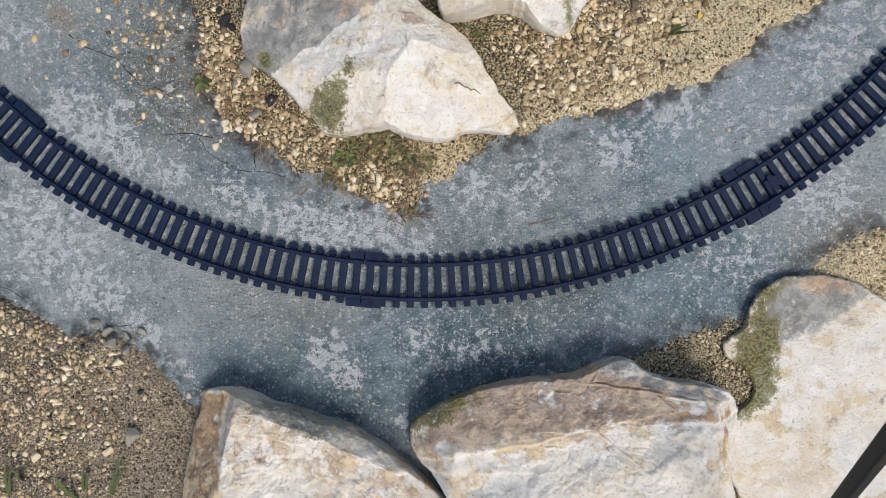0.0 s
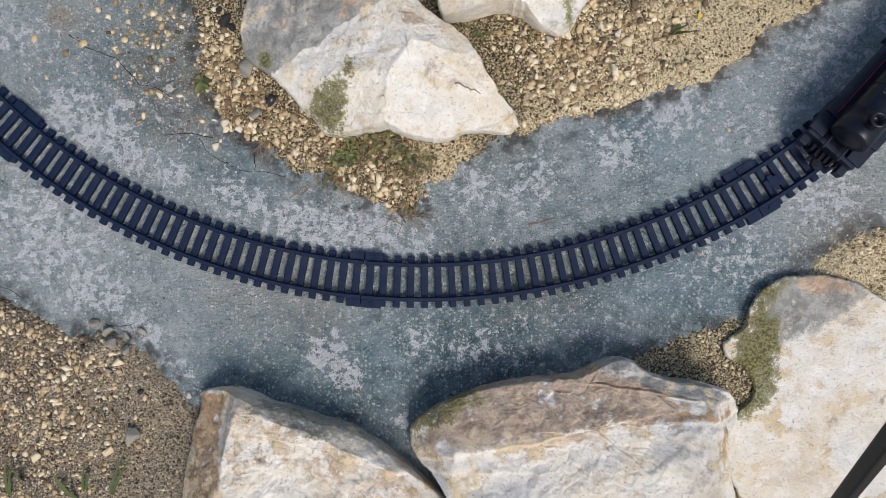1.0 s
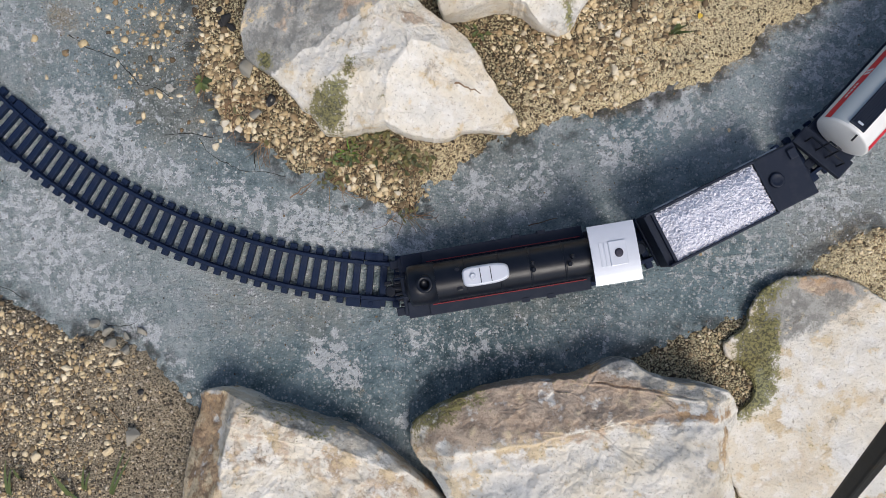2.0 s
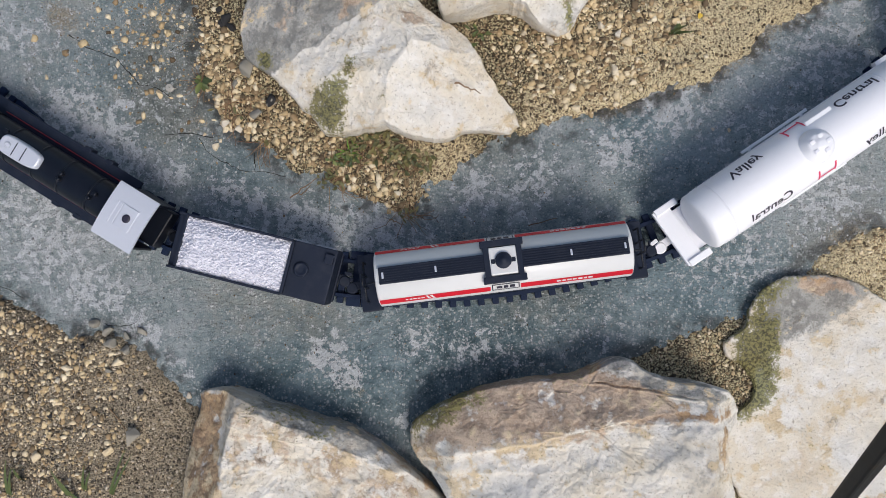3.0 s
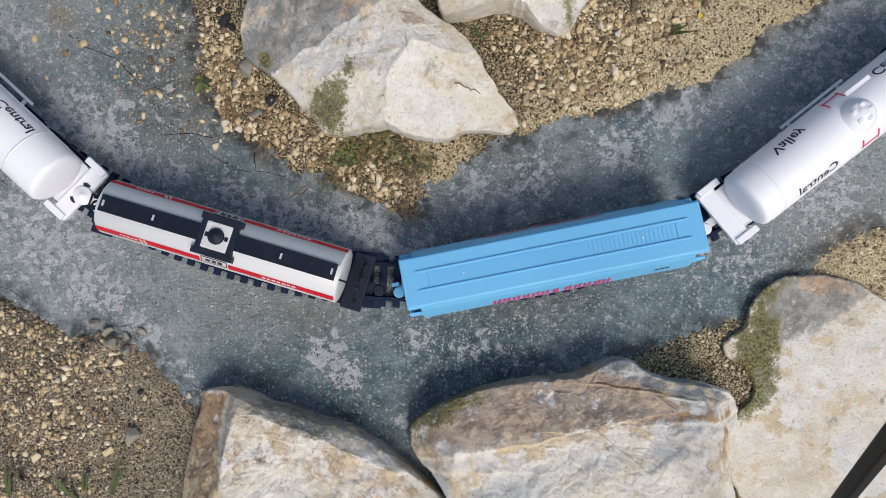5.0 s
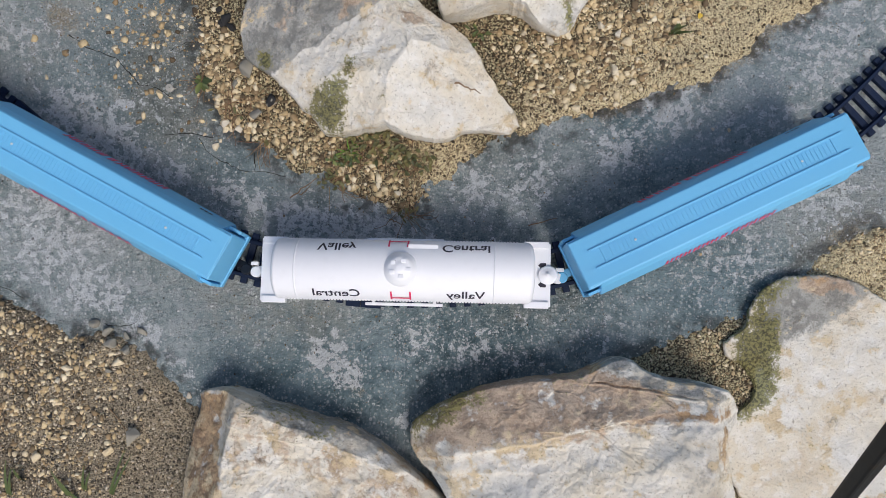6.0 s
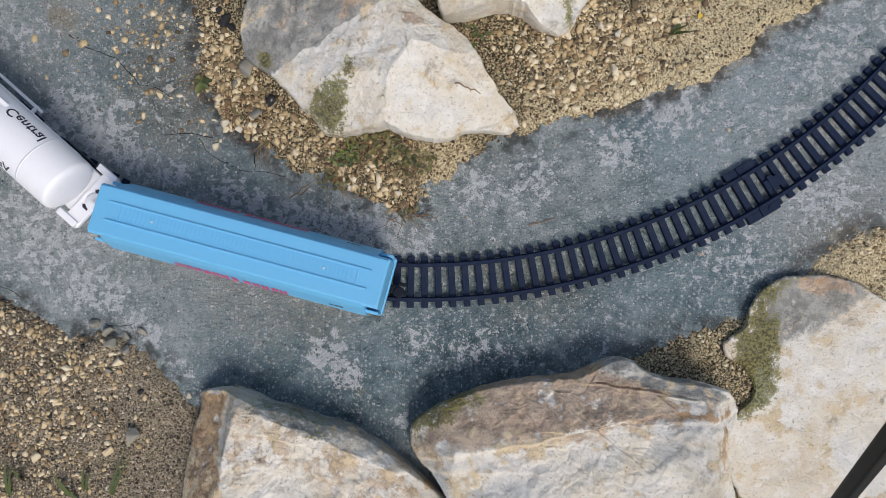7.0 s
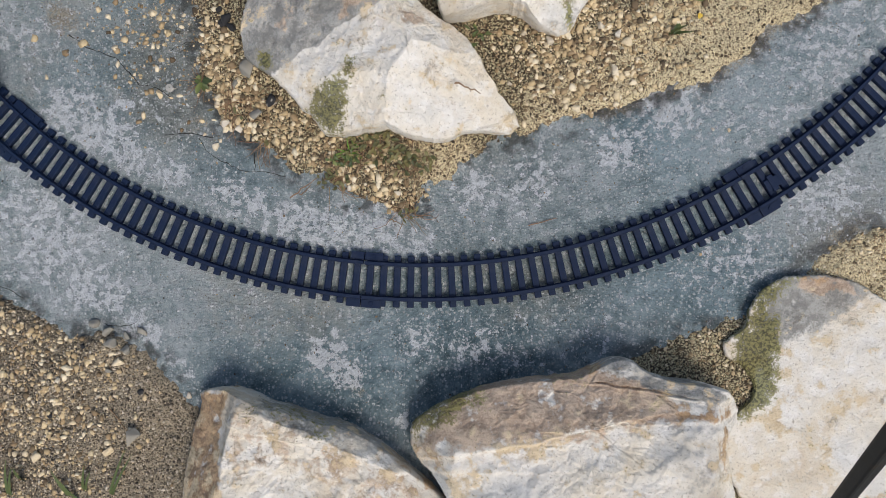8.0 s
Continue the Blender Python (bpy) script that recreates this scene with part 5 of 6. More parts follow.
def tender():
    t = thing("tender", "dark plastic model tender heaped with silver lumps", "tender")
    bm = bmesh.new()
    box(bm, -0.0420, 0.0420, -0.0130, 0.0130, 0.009, 0.0125, 0.0005)
    part("underframe", bm, NAVY, t)
    bm = bmesh.new()
    box(bm, -0.0415, 0.0415, -0.0142, 0.0142, 0.0125, 0.0290, 0.0007)
    body = part("body", bm, NAVY, t)
    bm = bmesh.new()
    for s in (-1, 1):
        box(bm, -0.0185, 0.0410, s * 0.0138 - 0.0006, s * 0.0138 + 0.0006, 0.0288, 0.0322, 0.0003)
    box(bm, 0.0365, 0.0380, -0.0134, 0.0134, 0.0288, 0.0312, 0.0003)
    box(bm, -0.0195, -0.0180, -0.0134, 0.0134, 0.0288, 0.0318, 0.0003)
    part("bunker_rim", bm, NAVY, body)
    bm = bmesh.new()
    lathe(bm, [(0.0038, 0.0289), (0.0038, 0.0300), (0.0030, 0.0306), (0.0024, 0.0300), (0.0008, 0.0301)], (-0.0255, -0.0005, 0), n=24)
    part("filler_lid", bm, NAVY, body)
    bm = bmesh.new()
    box(bm, -0.0405, -0.0360, -0.0115, -0.0065, 0.0288, 0.0310, 0.0005)
    part("tool_box", bm, NAVY, body)
    for x in (-0.033, -0.020, 0.012, 0.026):
        for s in (-1, 1):
            bm = bmesh.new()
            box(bm, x - 0.0055, x + 0.0055, s * 0.0146 - 0.0004, s * 0.0146 + 0.0004, 0.0150, 0.0162, 0.0)
            part("line", bm, CREAM, body, "white line")
    # heaped lumps
    xs, ys = np.arange(-0.0178, 0.0372, 0.00036), np.arange(-0.0131, 0.0132, 0.00036)
    rs = np.random.RandomState(4)
    cx_, cy_ = rs.uniform(-0.020, 0.039, 2600), rs.uniform(-0.015, 0.015, 2600)

    lift_ = rs.uniform(-0.0007, 0.0007, 2600)

    def heap(x, y):
        far = np.hypot(x[..., None] - cx_, y[..., None] - cy_)
        d, tall = far.min(-1), lift_[far.argmin(-1)]
        edge = np.minimum(np.minimum(x + 0.018, 0.0368 - x), 0.0132 - np.abs(y))
        return 0.0300 + 0.0040 * smooth(edge, -0.001, 0.008) + tall + 0.0005 * (1 - (d / 0.0005) ** 2).clip(-0.8, 1)

    me, _, _ = grid("load", xs, ys, heap, COAL)
    me.polygons.foreach_set("use_smooth", np.zeros(len(me.polygons), dtype=bool))
    load = new("load", me)
    load.parent = t
    tagged(load, "heaped bright silver lumps")
    for x in (-0.024, 0.024):
        bogie(t, x)
    coupler(t, -0.038, -0.0480, NAVY)
    coupler(t, 0.038, 0.0480, NAVY)
    return t


def striped_tank_car():
    t = thing("tank_wagon", "white model tank wagon with red stripe and dark walkway", "wagon", "tank wagons with walkway")
    bm = bmesh.new()
    box(bm, -0.0705, 0.0705, -0.0135, 0.0135, 0.0095, 0.0125, 0.0006)
    for s in (-1, 1):
        box(bm, s * 0.0690 - 0.0055, s * 0.0690 + 0.0055, -0.0150, 0.0150, 0.0115, 0.0150, 0.0006)
    part("underframe", bm, NAVY, t)
    R, Z = 0.0140, 0.0275
    bm = bmesh.new()
    lathe(bm, [(0.0020, -0.0634), (0.0128, -0.0633), (0.0137, -0.0629), (R, -0.0624), (R, 0.0624), (0.0137, 0.0629), (0.0128, 0.0633), (0.0020, 0.0634)], (0, 0, Z), "X", 56)
    tank = part("tank", bm, CREAM, t)
    # shade painted on the flank turned from the sun
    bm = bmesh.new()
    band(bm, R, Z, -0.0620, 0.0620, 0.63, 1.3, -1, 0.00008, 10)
    part("shaded_flank", bm, SHADED_CREAM, tank)
    for s in (-1, 1):
        bm = bmesh.new()
        for x0, x1 in ((-0.0625, -0.0075), (0.0075, 0.0625)):
            band(bm, R, Z, x0, x1, 0.36, 0.63, s, 0.00016)
        stripe = part("stripe", bm, RED, tank, "red stripe")
        bm = on_barrel(bars([0.0022, 0.0015, 0.0022, 0.0018, 0.0022, 0.0016, 0.0020], 0.0007, 0.0013), -0.034 * s * s, s, R, Z, 0.51, 0.0003)
        part("lettering_bars", bm, CREAM, stripe)
        bm = on_barrel(bars([0.0016, 0.0012, 0.0016, 0.0014, 0.0012], 0.0006, 0.0010), 0.045, s, R, Z, 0.51, 0.0003)
        part("lettering_bars", bm, CREAM, stripe)
        bm = bmesh.new()
        for k in range(2):
            vs = [bm.verts.new(p + (0,)) for p in ((k * 0.0022, -0.0014), (k * 0.0022 + 0.0012, -0.0014), (k * 0.0022 + 0.0026, 0.0014), (k * 0.0022 + 0.0014, 0.0014))]
            bm.faces.new(vs)
        part("chevron", on_barrel(bm, 0.035, s, R, Z, 0.51, 0.0003), CREAM, stripe)
        bm = bmesh.new()
        for x0, x1, y0, y1 in ((-0.0068, 0.0068, 0.0018, 0.0023), (-0.0068, 0.0068, -0.0023, -0.0018), (-0.0068, -0.0063, -0.0018, 0.0018), (0.0063, 0.0068, -0.0018, 0.0018), (-0.0045, -0.0020, -0.001, 0.001), (-0.0012, 0.0010, -0.001, 0.001), (0.0018, 0.0045, -0.0008, 0.0008)):
            bm.faces.new([bm.verts.new(p) for p in ((x0, y0, 0), (x1, y0, 0), (x1, y1, 0), (x0, y1, 0))])
        part("emblem", on_barrel(bm, 0.0, s, R, Z, 0.56, 0.0003), INK, tank)
    top = Z + R
    bm = bmesh.new()
    box(bm, -0.0610, 0.0610, -0.0042, 0.0042, top - 0.0008, top + 0.0009, 0.0003)
    walk_way = part("walkway", bm, NAVY, tank, "dark ribbed walkway")
    for k in range(-3, 4):
        bm = bmesh.new()
        box(bm, -0.0600, 0.0600, k * 0.0012 - 0.00025, k * 0.0012 + 0.00025, top + 0.0008, top + 0.0013, 0.0)
        part("rib", bm, NAVY, walk_way)
    for x in (-0.0590, -0.0330, 0.0330, 0.0590):
        bm = bmesh.new()
        box(bm, x - 0.0005, x + 0.0005, -0.0015, 0.0015, top + 0.0010, top + 0.0018, 0.0002)
        part("bracket", bm, SILVER, walk_way)
    bm = bmesh.new()
    for s in (-1, 1):
        box(bm, -0.0105, 0.0105, s * 0.0088 - 0.0016, s * 0.0088 + 0.0016, top - 0.0030, top + 0.0016, 0.0003)
        box(bm, s * 0.0080 - 0.0014, s * 0.0080 + 0.0014, -0.0080, 0.0080, top - 0.0020, top + 0.0016, 0.0003)
    part("platform", bm, NAVY, tank)
    bm = bmesh.new()
    box(bm, -0.0066, 0.0066, -0.0068, 0.0068, top - 0.002, top + 0.0021, 0.0008)
    part("hatch_base", bm, CREAM, tank)
    bm = bmesh.new()
    lathe(bm, [(0.0040, top + 0.0010), (0.0040, top + 0.0034), (0.0034, top + 0.0040), (0.0016, top + 0.0041), (0.0014, top + 0.0048), (0.0003, top + 0.0049)], (0, 0, 0), n=26)
    for s in (-1, 1):
        box(bm, s * 0.0050 - 0.0010, s * 0.0050 + 0.0010, -0.0012, 0.0012, top + 0.001, top + 0.0022, 0.0003)
    part("hatch", bm, NAVY, tank)
    for s in (-1, 1):
        for y in (-0.010, -0.003, 0.003, 0.010):
            bm = bmesh.new()
            lathe(bm, [(0.0005, 0.0140), (0.0005, 0.0330 if abs(y) < 0.005 else 0.0240)], (s * 0.0705, y, 0), n=8)
            part("railing_post", bm, BLACK, t)
        bm = bmesh.new()
        lathe(bm, [(0.0005, -0.010), (0.0005, 0.010)], (s * 0.0705, 0, 0.0240), "Y", 8)
        lathe(bm, [(0.0005, -0.003), (0.0005, 0.003)], (s * 0.0705, 0, 0.0330), "Y", 8)
        lathe(bm, [(0.0005, -0.003), (0.0005, 0.003)], (s * 0.0640, 0.0028, 0.0400), "X", 8)
        part("end_railing", bm, BLACK, t)
        bogie(t, s * 0.0510)
        coupler(t, s * 0.068, s * 0.0830, NAVY)
    return t


def white_tank_car():
    t = thing("tank_wagon", "all-white model tank wagon with dark lettering", "wagon", "white tank wagons")
    bm = bmesh.new()
    box(bm, -0.0700, 0.0700, -0.0120, 0.0120, 0.0095, 0.0130, 0.0006)
    for s in (-1, 1):
        box(bm, s * 0.0670 - 0.0045, s * 0.0670 + 0.0045, -0.0165, 0.0165, 0.0120, 0.0150, 0.0006)
        for q in (-1, 1):
            box(bm, s * 0.0645 - 0.0060, s * 0.0645 + 0.0060, q * 0.0155 - 0.0018, q * 0.0155 + 0.0018, 0.0125, 0.0165, 0.0005)
    part("underframe", bm, WHITE, t)
    bm = bmesh.new()
    for s in (-1, 1):
        lathe(bm, [(0.0001, 0.0151), (0.0012, 0.0152)], (-0.0665, s * 0.005, 0), n=4)
        box(bm, -0.0692, -0.0664, s * 0.0048 - 0.0015, s * 0.0048 + 0.0015, 0.0149, 0.0152, 0.0)
    part("slot", bm, INK, t)
    bm = bmesh.new()
    lathe(bm, [(0.0050, 0.0150), (0.0050, 0.0162), (0.0042, 0.0168), (0.0012, 0.0169), (0.0010, 0.0182), (0.0002, 0.0183)], (-0.0700, 0, 0), n=14)
    part("brake_wheel", bm, WHITE, t)
    R, Z = 0.0152, 0.0290
    bm = bmesh.new()
    lathe(bm, [(0.0020, -0.0622), (0.0100, -0.0619), (0.0136, -0.0611), (0.0149, -0.0601), (R, -0.0591), (R, 0.0580), (0.0149, 0.0590), (0.0136, 0.0600), (0.0100, 0.0608), (0.0020, 0.0611)], (0, 0, Z), "X", 60)
    tank = part("tank", bm, WHITE, t)
    for x in (-0.0430, 0.0490):
        bm = bmesh.new()
        extrude(bm, circle_profile(R * 1.007, Z, 60), x - 0.0004, x + 0.0004)
        part("seam_ring", bm, WHITE, tank)
    # rivets along the tank's flanks
    for s in (-1, 1):
        bm = bmesh.new()
        for k in range(74):
            x = -0.054 + k * 0.00148
            box(bm, x - 0.00045, x + 0.00045, s * R - 0.0004, s * R + 0.0004, Z - 0.0006, Z + 0.0004, 0.0)
        part("rivet_strip", bm, WHITE, tank)
    bm = bmesh.new()
    lathe(bm, [(0.0086, Z + 0.0122), (0.0082, Z + 0.0142), (0.0074, Z + 0.0156), (0.0064, Z + 0.0170), (0.0056, Z + 0.0184), (0.0046, Z + 0.0189), (0.0030, Z + 0.0191), (0.0026, Z + 0.0196), (0.0008, Z + 0.0198)], (0, 0, 0), n=36)
    dome = part("dome", bm, WHITE, tank)
    bm = bmesh.new()
    for k in range(5):
        a = 0.5 + k * 1.256
        box(bm, 0.0040 * math.cos(a) - 0.0012, 0.0040 * math.cos(a) + 0.0012, 0.0040 * math.sin(a) - 0.0010, 0.0040 * math.sin(a) + 0.0010, Z + 0.0186, Z + 0.0196, 0.0004)
    part("lid", bm, WHITE, dome)
    for s in (-1, 1):
        bm = bmesh.new()
        box(bm, -0.0190, 0.0190, s * 0.0168 - 0.0008, s * 0.0168 + 0.0008, 0.0150, 0.0162, 0.0003)
        for x in (-0.0150, 0.0150):
            box(bm, x - 0.0008, x + 0.0008, s * 0.0148 - 0.0025, s * 0.0148 + 0.0025, 0.0150, 0.0165, 0.0002)
        part("side_step", bm, WHITE, t)
    bm = bmesh.new()
    box(bm, -0.0170, -0.0030, -0.0125, -0.0095, Z + 0.0085, Z + 0.0112, 0.0006)
    part("plate", bm, WHITE, tank)
    for s in (-1, 1):
        for word, x in (("Central", 0.0300 * s), ("Valley", -0.0300 * s)):
            m_ = on_barrel(lettering(word, 0.0074), x, s, R, Z, 0.64 if s > 0 else 0.78)
            part("word", m_, INK, tank, "dark lettering")
        bm = bmesh.new()
        for x0, x1, y0, y1 in ((-0.0048, -0.0040, -0.0034, 0.0034), (0.0040, 0.0048, -0.0034, 0.0034), (-0.0040, 0.0040, -0.0022, -0.0012)):
            bm.faces.new([bm.verts.new(p) for p in ((x0, y0, 0), (x1, y0, 0), (x1, y1, 0), (x0, y1, 0))])
        bmesh.ops.subdivide_edges(bm, edges=bm.edges[:], cuts=5, use_grid_fill=True)
        part("emblem", on_barrel(bm, 0.0015 if s < 0 else 0.0, s, R, Z, 0.56, 0.0003), PINK, tank)
        bogie(t, s * 0.0480)
        coupler(t, s * 0.068, s * 0.0790, WHITE)
    for ob in t.children_recursive:
        if not ob.name.startswith(("wheelset", "bogie")):
            ob.data.transform(Matrix.Diagonal((1.06, 1, 1, 1)))
    return t


def blue_hopper():
    t = thing("hopper_wagon", "sky-blue plastic model covered hopper wagon with red lettering", "wagon", "blue hopper wagons")
    half = [(0.0150, 0.0120), (0.0160, 0.0180), (0.0174, 0.0225), (0.0172, 0.0232), (0.0156, 0.0305), (0.0141, 0.0360), (0.0122, 0.0402), (0.0116, 0.0404)]
    prof = half + [(-y, z) for y, z in half[::-1]]
    bm = bmesh.new()
    extrude(bm, prof, -0.0680, 0.0680, 0.0006, False)
    body = part("body", bm, BLUE, t)
    for s in (-1, 1):
        bm = bmesh.new()
        x0, x1 = sorted((s * 0.0660, s * 0.0745))
        box(bm, x0, x1, -0.0128, 0.0128, 0.0125, 0.0398, 0.0008)
        box(bm, min(s * 0.066, s * 0.0752), max(s * 0.066, s * 0.0752), -0.0152, 0.0152, 0.0105, 0.0145, 0.0006)
        for q in (-1, 1):
            box(bm, min(s * 0.0672, s * 0.0745), max(s * 0.0672, s * 0.0745), q * 0.0148 - 0.0008, q * 0.0148 + 0.0008, 0.0120, 0.0300, 0.0004)
        part("end_frame", bm, BLUE, body)
    # roof: a flat deck with two long raised ridges and hatch ribs between
    bm = bmesh.new()
    box(bm, -0.0742, 0.0742, -0.0118, 0.0118, 0.0396, 0.0412, 0.0005)
    roof = part("roof", bm, BLUE, body)
    bm = bmesh.new()
    for s in (-1, 1):
        box(bm, -0.0670, 0.0670, s * 0.0046 - 0.0005, s * 0.0046 + 0.0005, 0.0410, 0.0420, 0.0002)
        box(bm, s * 0.0610 - 0.0004, s * 0.0610 + 0.0004, -0.0044, 0.0044, 0.0410, 0.0417, 0.0002)
    part("running_ridge", bm, BLUE, roof)
    bm = bmesh.new()
    for k in range(56):
        x = -0.0585 + k * 0.0117 / 5.5
        box(bm, x - 0.0004, x + 0.0004, -0.0032, 0.0032, 0.0408, 0.0415, 0.0)
    part("hatch_ribs", bm, BLUE, roof)
    for x in (-0.044, 0.044):
        bm = bmesh.new()
        lathe(bm, [(0.0006, 0.0410), (0.0006, 0.0418), (0.0002, 0.0419)], (x, 0, 0), n=10)
        part("stud", bm, CREAM, roof)
    for s in (-1, 1):
        bm = bmesh.new()
        for k, w in enumerate((0.0038, 0.0032, 0.0036, 0.0034, 0.0034, 0.0030, 0.0038, 0.0036, 0.0034, 0.0036, 0.0036, 0.0038)):
            x0 = -0.0290 + k * 0.0049 + (0.0016 if k > 4 else 0.0)
            low = (0.0, 0.0012, -0.0012)[k % 3]
            for a0, a1, b0, b1 in ((0.0, 0.0012, -0.0031, 0.0031), (w - 0.0012, w, -0.0031, 0.0031), (0.0012, w - 0.0012, low - 0.0006, low + 0.0006), (-0.0004, 0.0016, 0.0031, 0.0037), (w - 0.0016, w + 0.0004, -0.0037, -0.0031)):
                bm.faces.new([bm.verts.new(q) for q in ((x0 + a0, b0, 0), (x0 + a1, b0, 0), (x0 + a1, b1, 0), (x0 + a0, b1, 0))])
        for v in bm.verts:
            u, w = v.co.x, v.co.y
            v.co = (s * u + 0.002, s * (0.0172 + 0.00025 - 0.219 * (0.0034 + w)), 0.0266 + w)
        part("lettering_bars", bm, PINK, body, "red lettering")
        bm = bars([0.0020, 0.0020, 0.0020], 0.0006, 0.0022)
        for v in bm.verts:
            u, w = v.co.x, v.co.y
            v.co = (s * u - 0.0530, s * (0.0160 + 0.00025 - w * 0.219), 0.0286 + w)
        part("number_bars", bm, INK, body)
        bogie(t, s * 0.0520)
        coupler(t, s * 0.073, s * 0.0830, BLUE if s > 0 else BLACK)
    bm = bmesh.new()
    for x in (-0.022, 0.0, 0.022):
        extrude(bm, [(-0.013, 0.0125), (0.013, 0.0125), (0.006, 0.0045), (-0.006, 0.0045)], x - 0.009, x + 0.009)
    part("hopper_chute", bm, BLACK, t)
    return t


# ---- plants, twigs and the pole ----
def blade(bm, base, tip, width, sag=0.25, n=6):
    base, tip = Vector(base), Vector(tip)
    side = (tip - base).cross(Vector((0, 0, 1)))
    side = side.normalized() if side.length > 1e-6 else Vector((1, 0, 0))
    prev = None
    for k in range(n + 1):
        t = k / n
        c = base.lerp(tip, t) + Vector((0, 0, sag * (tip - base).length * 4 * t * (1 - t) * 0.25))
        w = width * (1 - t ** 2) * 0.5 + 0.00005
        row = [bm.verts.new(c - side * w), bm.verts.new(c + Vector((0, 0, -0.2 * w))), bm.verts.new(c + side * w)]
        if prev:
            for i in range(2):
                bm.faces.new((prev[i], prev[i + 1], row[i + 1], row[i]))
        prev = row


def leaf(bm, base, heading, length, width, lift):
    d = Vector((math.cos(heading), math.sin(heading), lift)).normalized()
    s = Vector((-math.sin(heading), math.cos(heading), 0))
    mid, left, right = [], [], []
    for k in range(6):
        t = k / 5
        w = width * 0.5 * math.sin(math.pi * min(1, t * 0.93 + 0.05)) ** 0.8
        c = Vector(base) + d * length * t - Vector((0, 0, 0.25 * length * t * t))
        mid.append(bm.verts.new(c))
        left.append(bm.verts.new(c + s * w + Vector((0, 0, 0.18 * w))))
        right.append(bm.verts.new(c - s * w + Vector((0, 0, 0.18 * w))))
    for k in range(5):
        bm.faces.new((mid[k], mid[k + 1], left[k + 1], left[k]))
        bm.faces.new((right[k], right[k + 1], mid[k + 1], mid[k]))


def stem(bm, points, r):
    prev = None
    for k, p in enumerate(points):
        q = r * (1 - 0.6 * k / len(points))
        row = [bm.verts.new(Vector(p) + Vector((q * math.cos(a), q * math.sin(a) * 0.7, q * math.sin(a)))) for a in (0, 1.57, 3.14, 4.71)]
        if prev:
            for i in range(4):
                bm.faces.new((prev[i], prev[(i + 1) % 4], row[(i + 1) % 4], row[i]))
        prev = row


def weed(place, seed, leaves, spread, label, dry=6, size=1.0):
    rs = random.Random(seed)
    x, y = place
    z = max(north_height(np.array([x]), np.array([y]))[0], slab_height(np.array([x]), np.array([y]))[0])
    t = thing("weed", label, "plant", "weeds in the gravel")
    t.matrix_world = pose(x, y, z)
    bm = bmesh.new()
    for _ in range(leaves):
        a, r = rs.uniform(0, 6.28), spread * rs.random() ** 0.7
        leaf(bm, (r * math.cos(a), r * math.sin(a) * 0.6, 0.001 + 0.003 * rs.random()), rs.uniform(0, 6.28), size * rs.uniform(0.0030, 0.0060), size * rs.uniform(0.0012, 0.0026), rs.uniform(0.1, 0.8))
    part("foliage", bm, OLIVE if dry > 18 else LEAF, t)
    bm = bmesh.new()
    for _ in range(dry):
        a, r = rs.uniform(0, 6.28), spread * rs.random()
        p = Vector((r * math.cos(a), r * math.sin(a) * 0.6, 0.0015))
        b = rs.uniform(0, 6.28)
        pts = []
        for k in range(6):
            pts.append(p.copy())
            b += rs.uniform(-0.6, 0.6)
            p = p + Vector((math.cos(b), math.sin(b), rs.uniform(-0.15, 0.2))) * rs.uniform(0.0015, 0.004)
        stem(bm, pts, 0.00026)
    part("dry_growth", bm, DRY, t, "dry reddish stems")


def sprig():
    """A tuft of narrow bright blades under the boulder."""
    x, y = (-0.0619, 0.0624)
    t = thing("grass_sprig", "bright green grass sprig under the boulder", "grass")
    t.matrix_world = pose(x, y, float(north_height(np.array([x]), np.array([y]))[0]))
    rs = random.Random(9)
    for k in range(14):
        a = rs.uniform(0, 6.28)
        bm = bmesh.new()
        q = Vector((rs.uniform(-0.003, 0.003), rs.uniform(-0.002, 0.002), -0.0005))
        blade(bm, q, q + Vector((math.cos(a), math.sin(a), 0.8)) * rs.uniform(0.003, 0.0085), rs.uniform(0.0007, 0.0013))
        part("blade", bm, SPRIG, t)


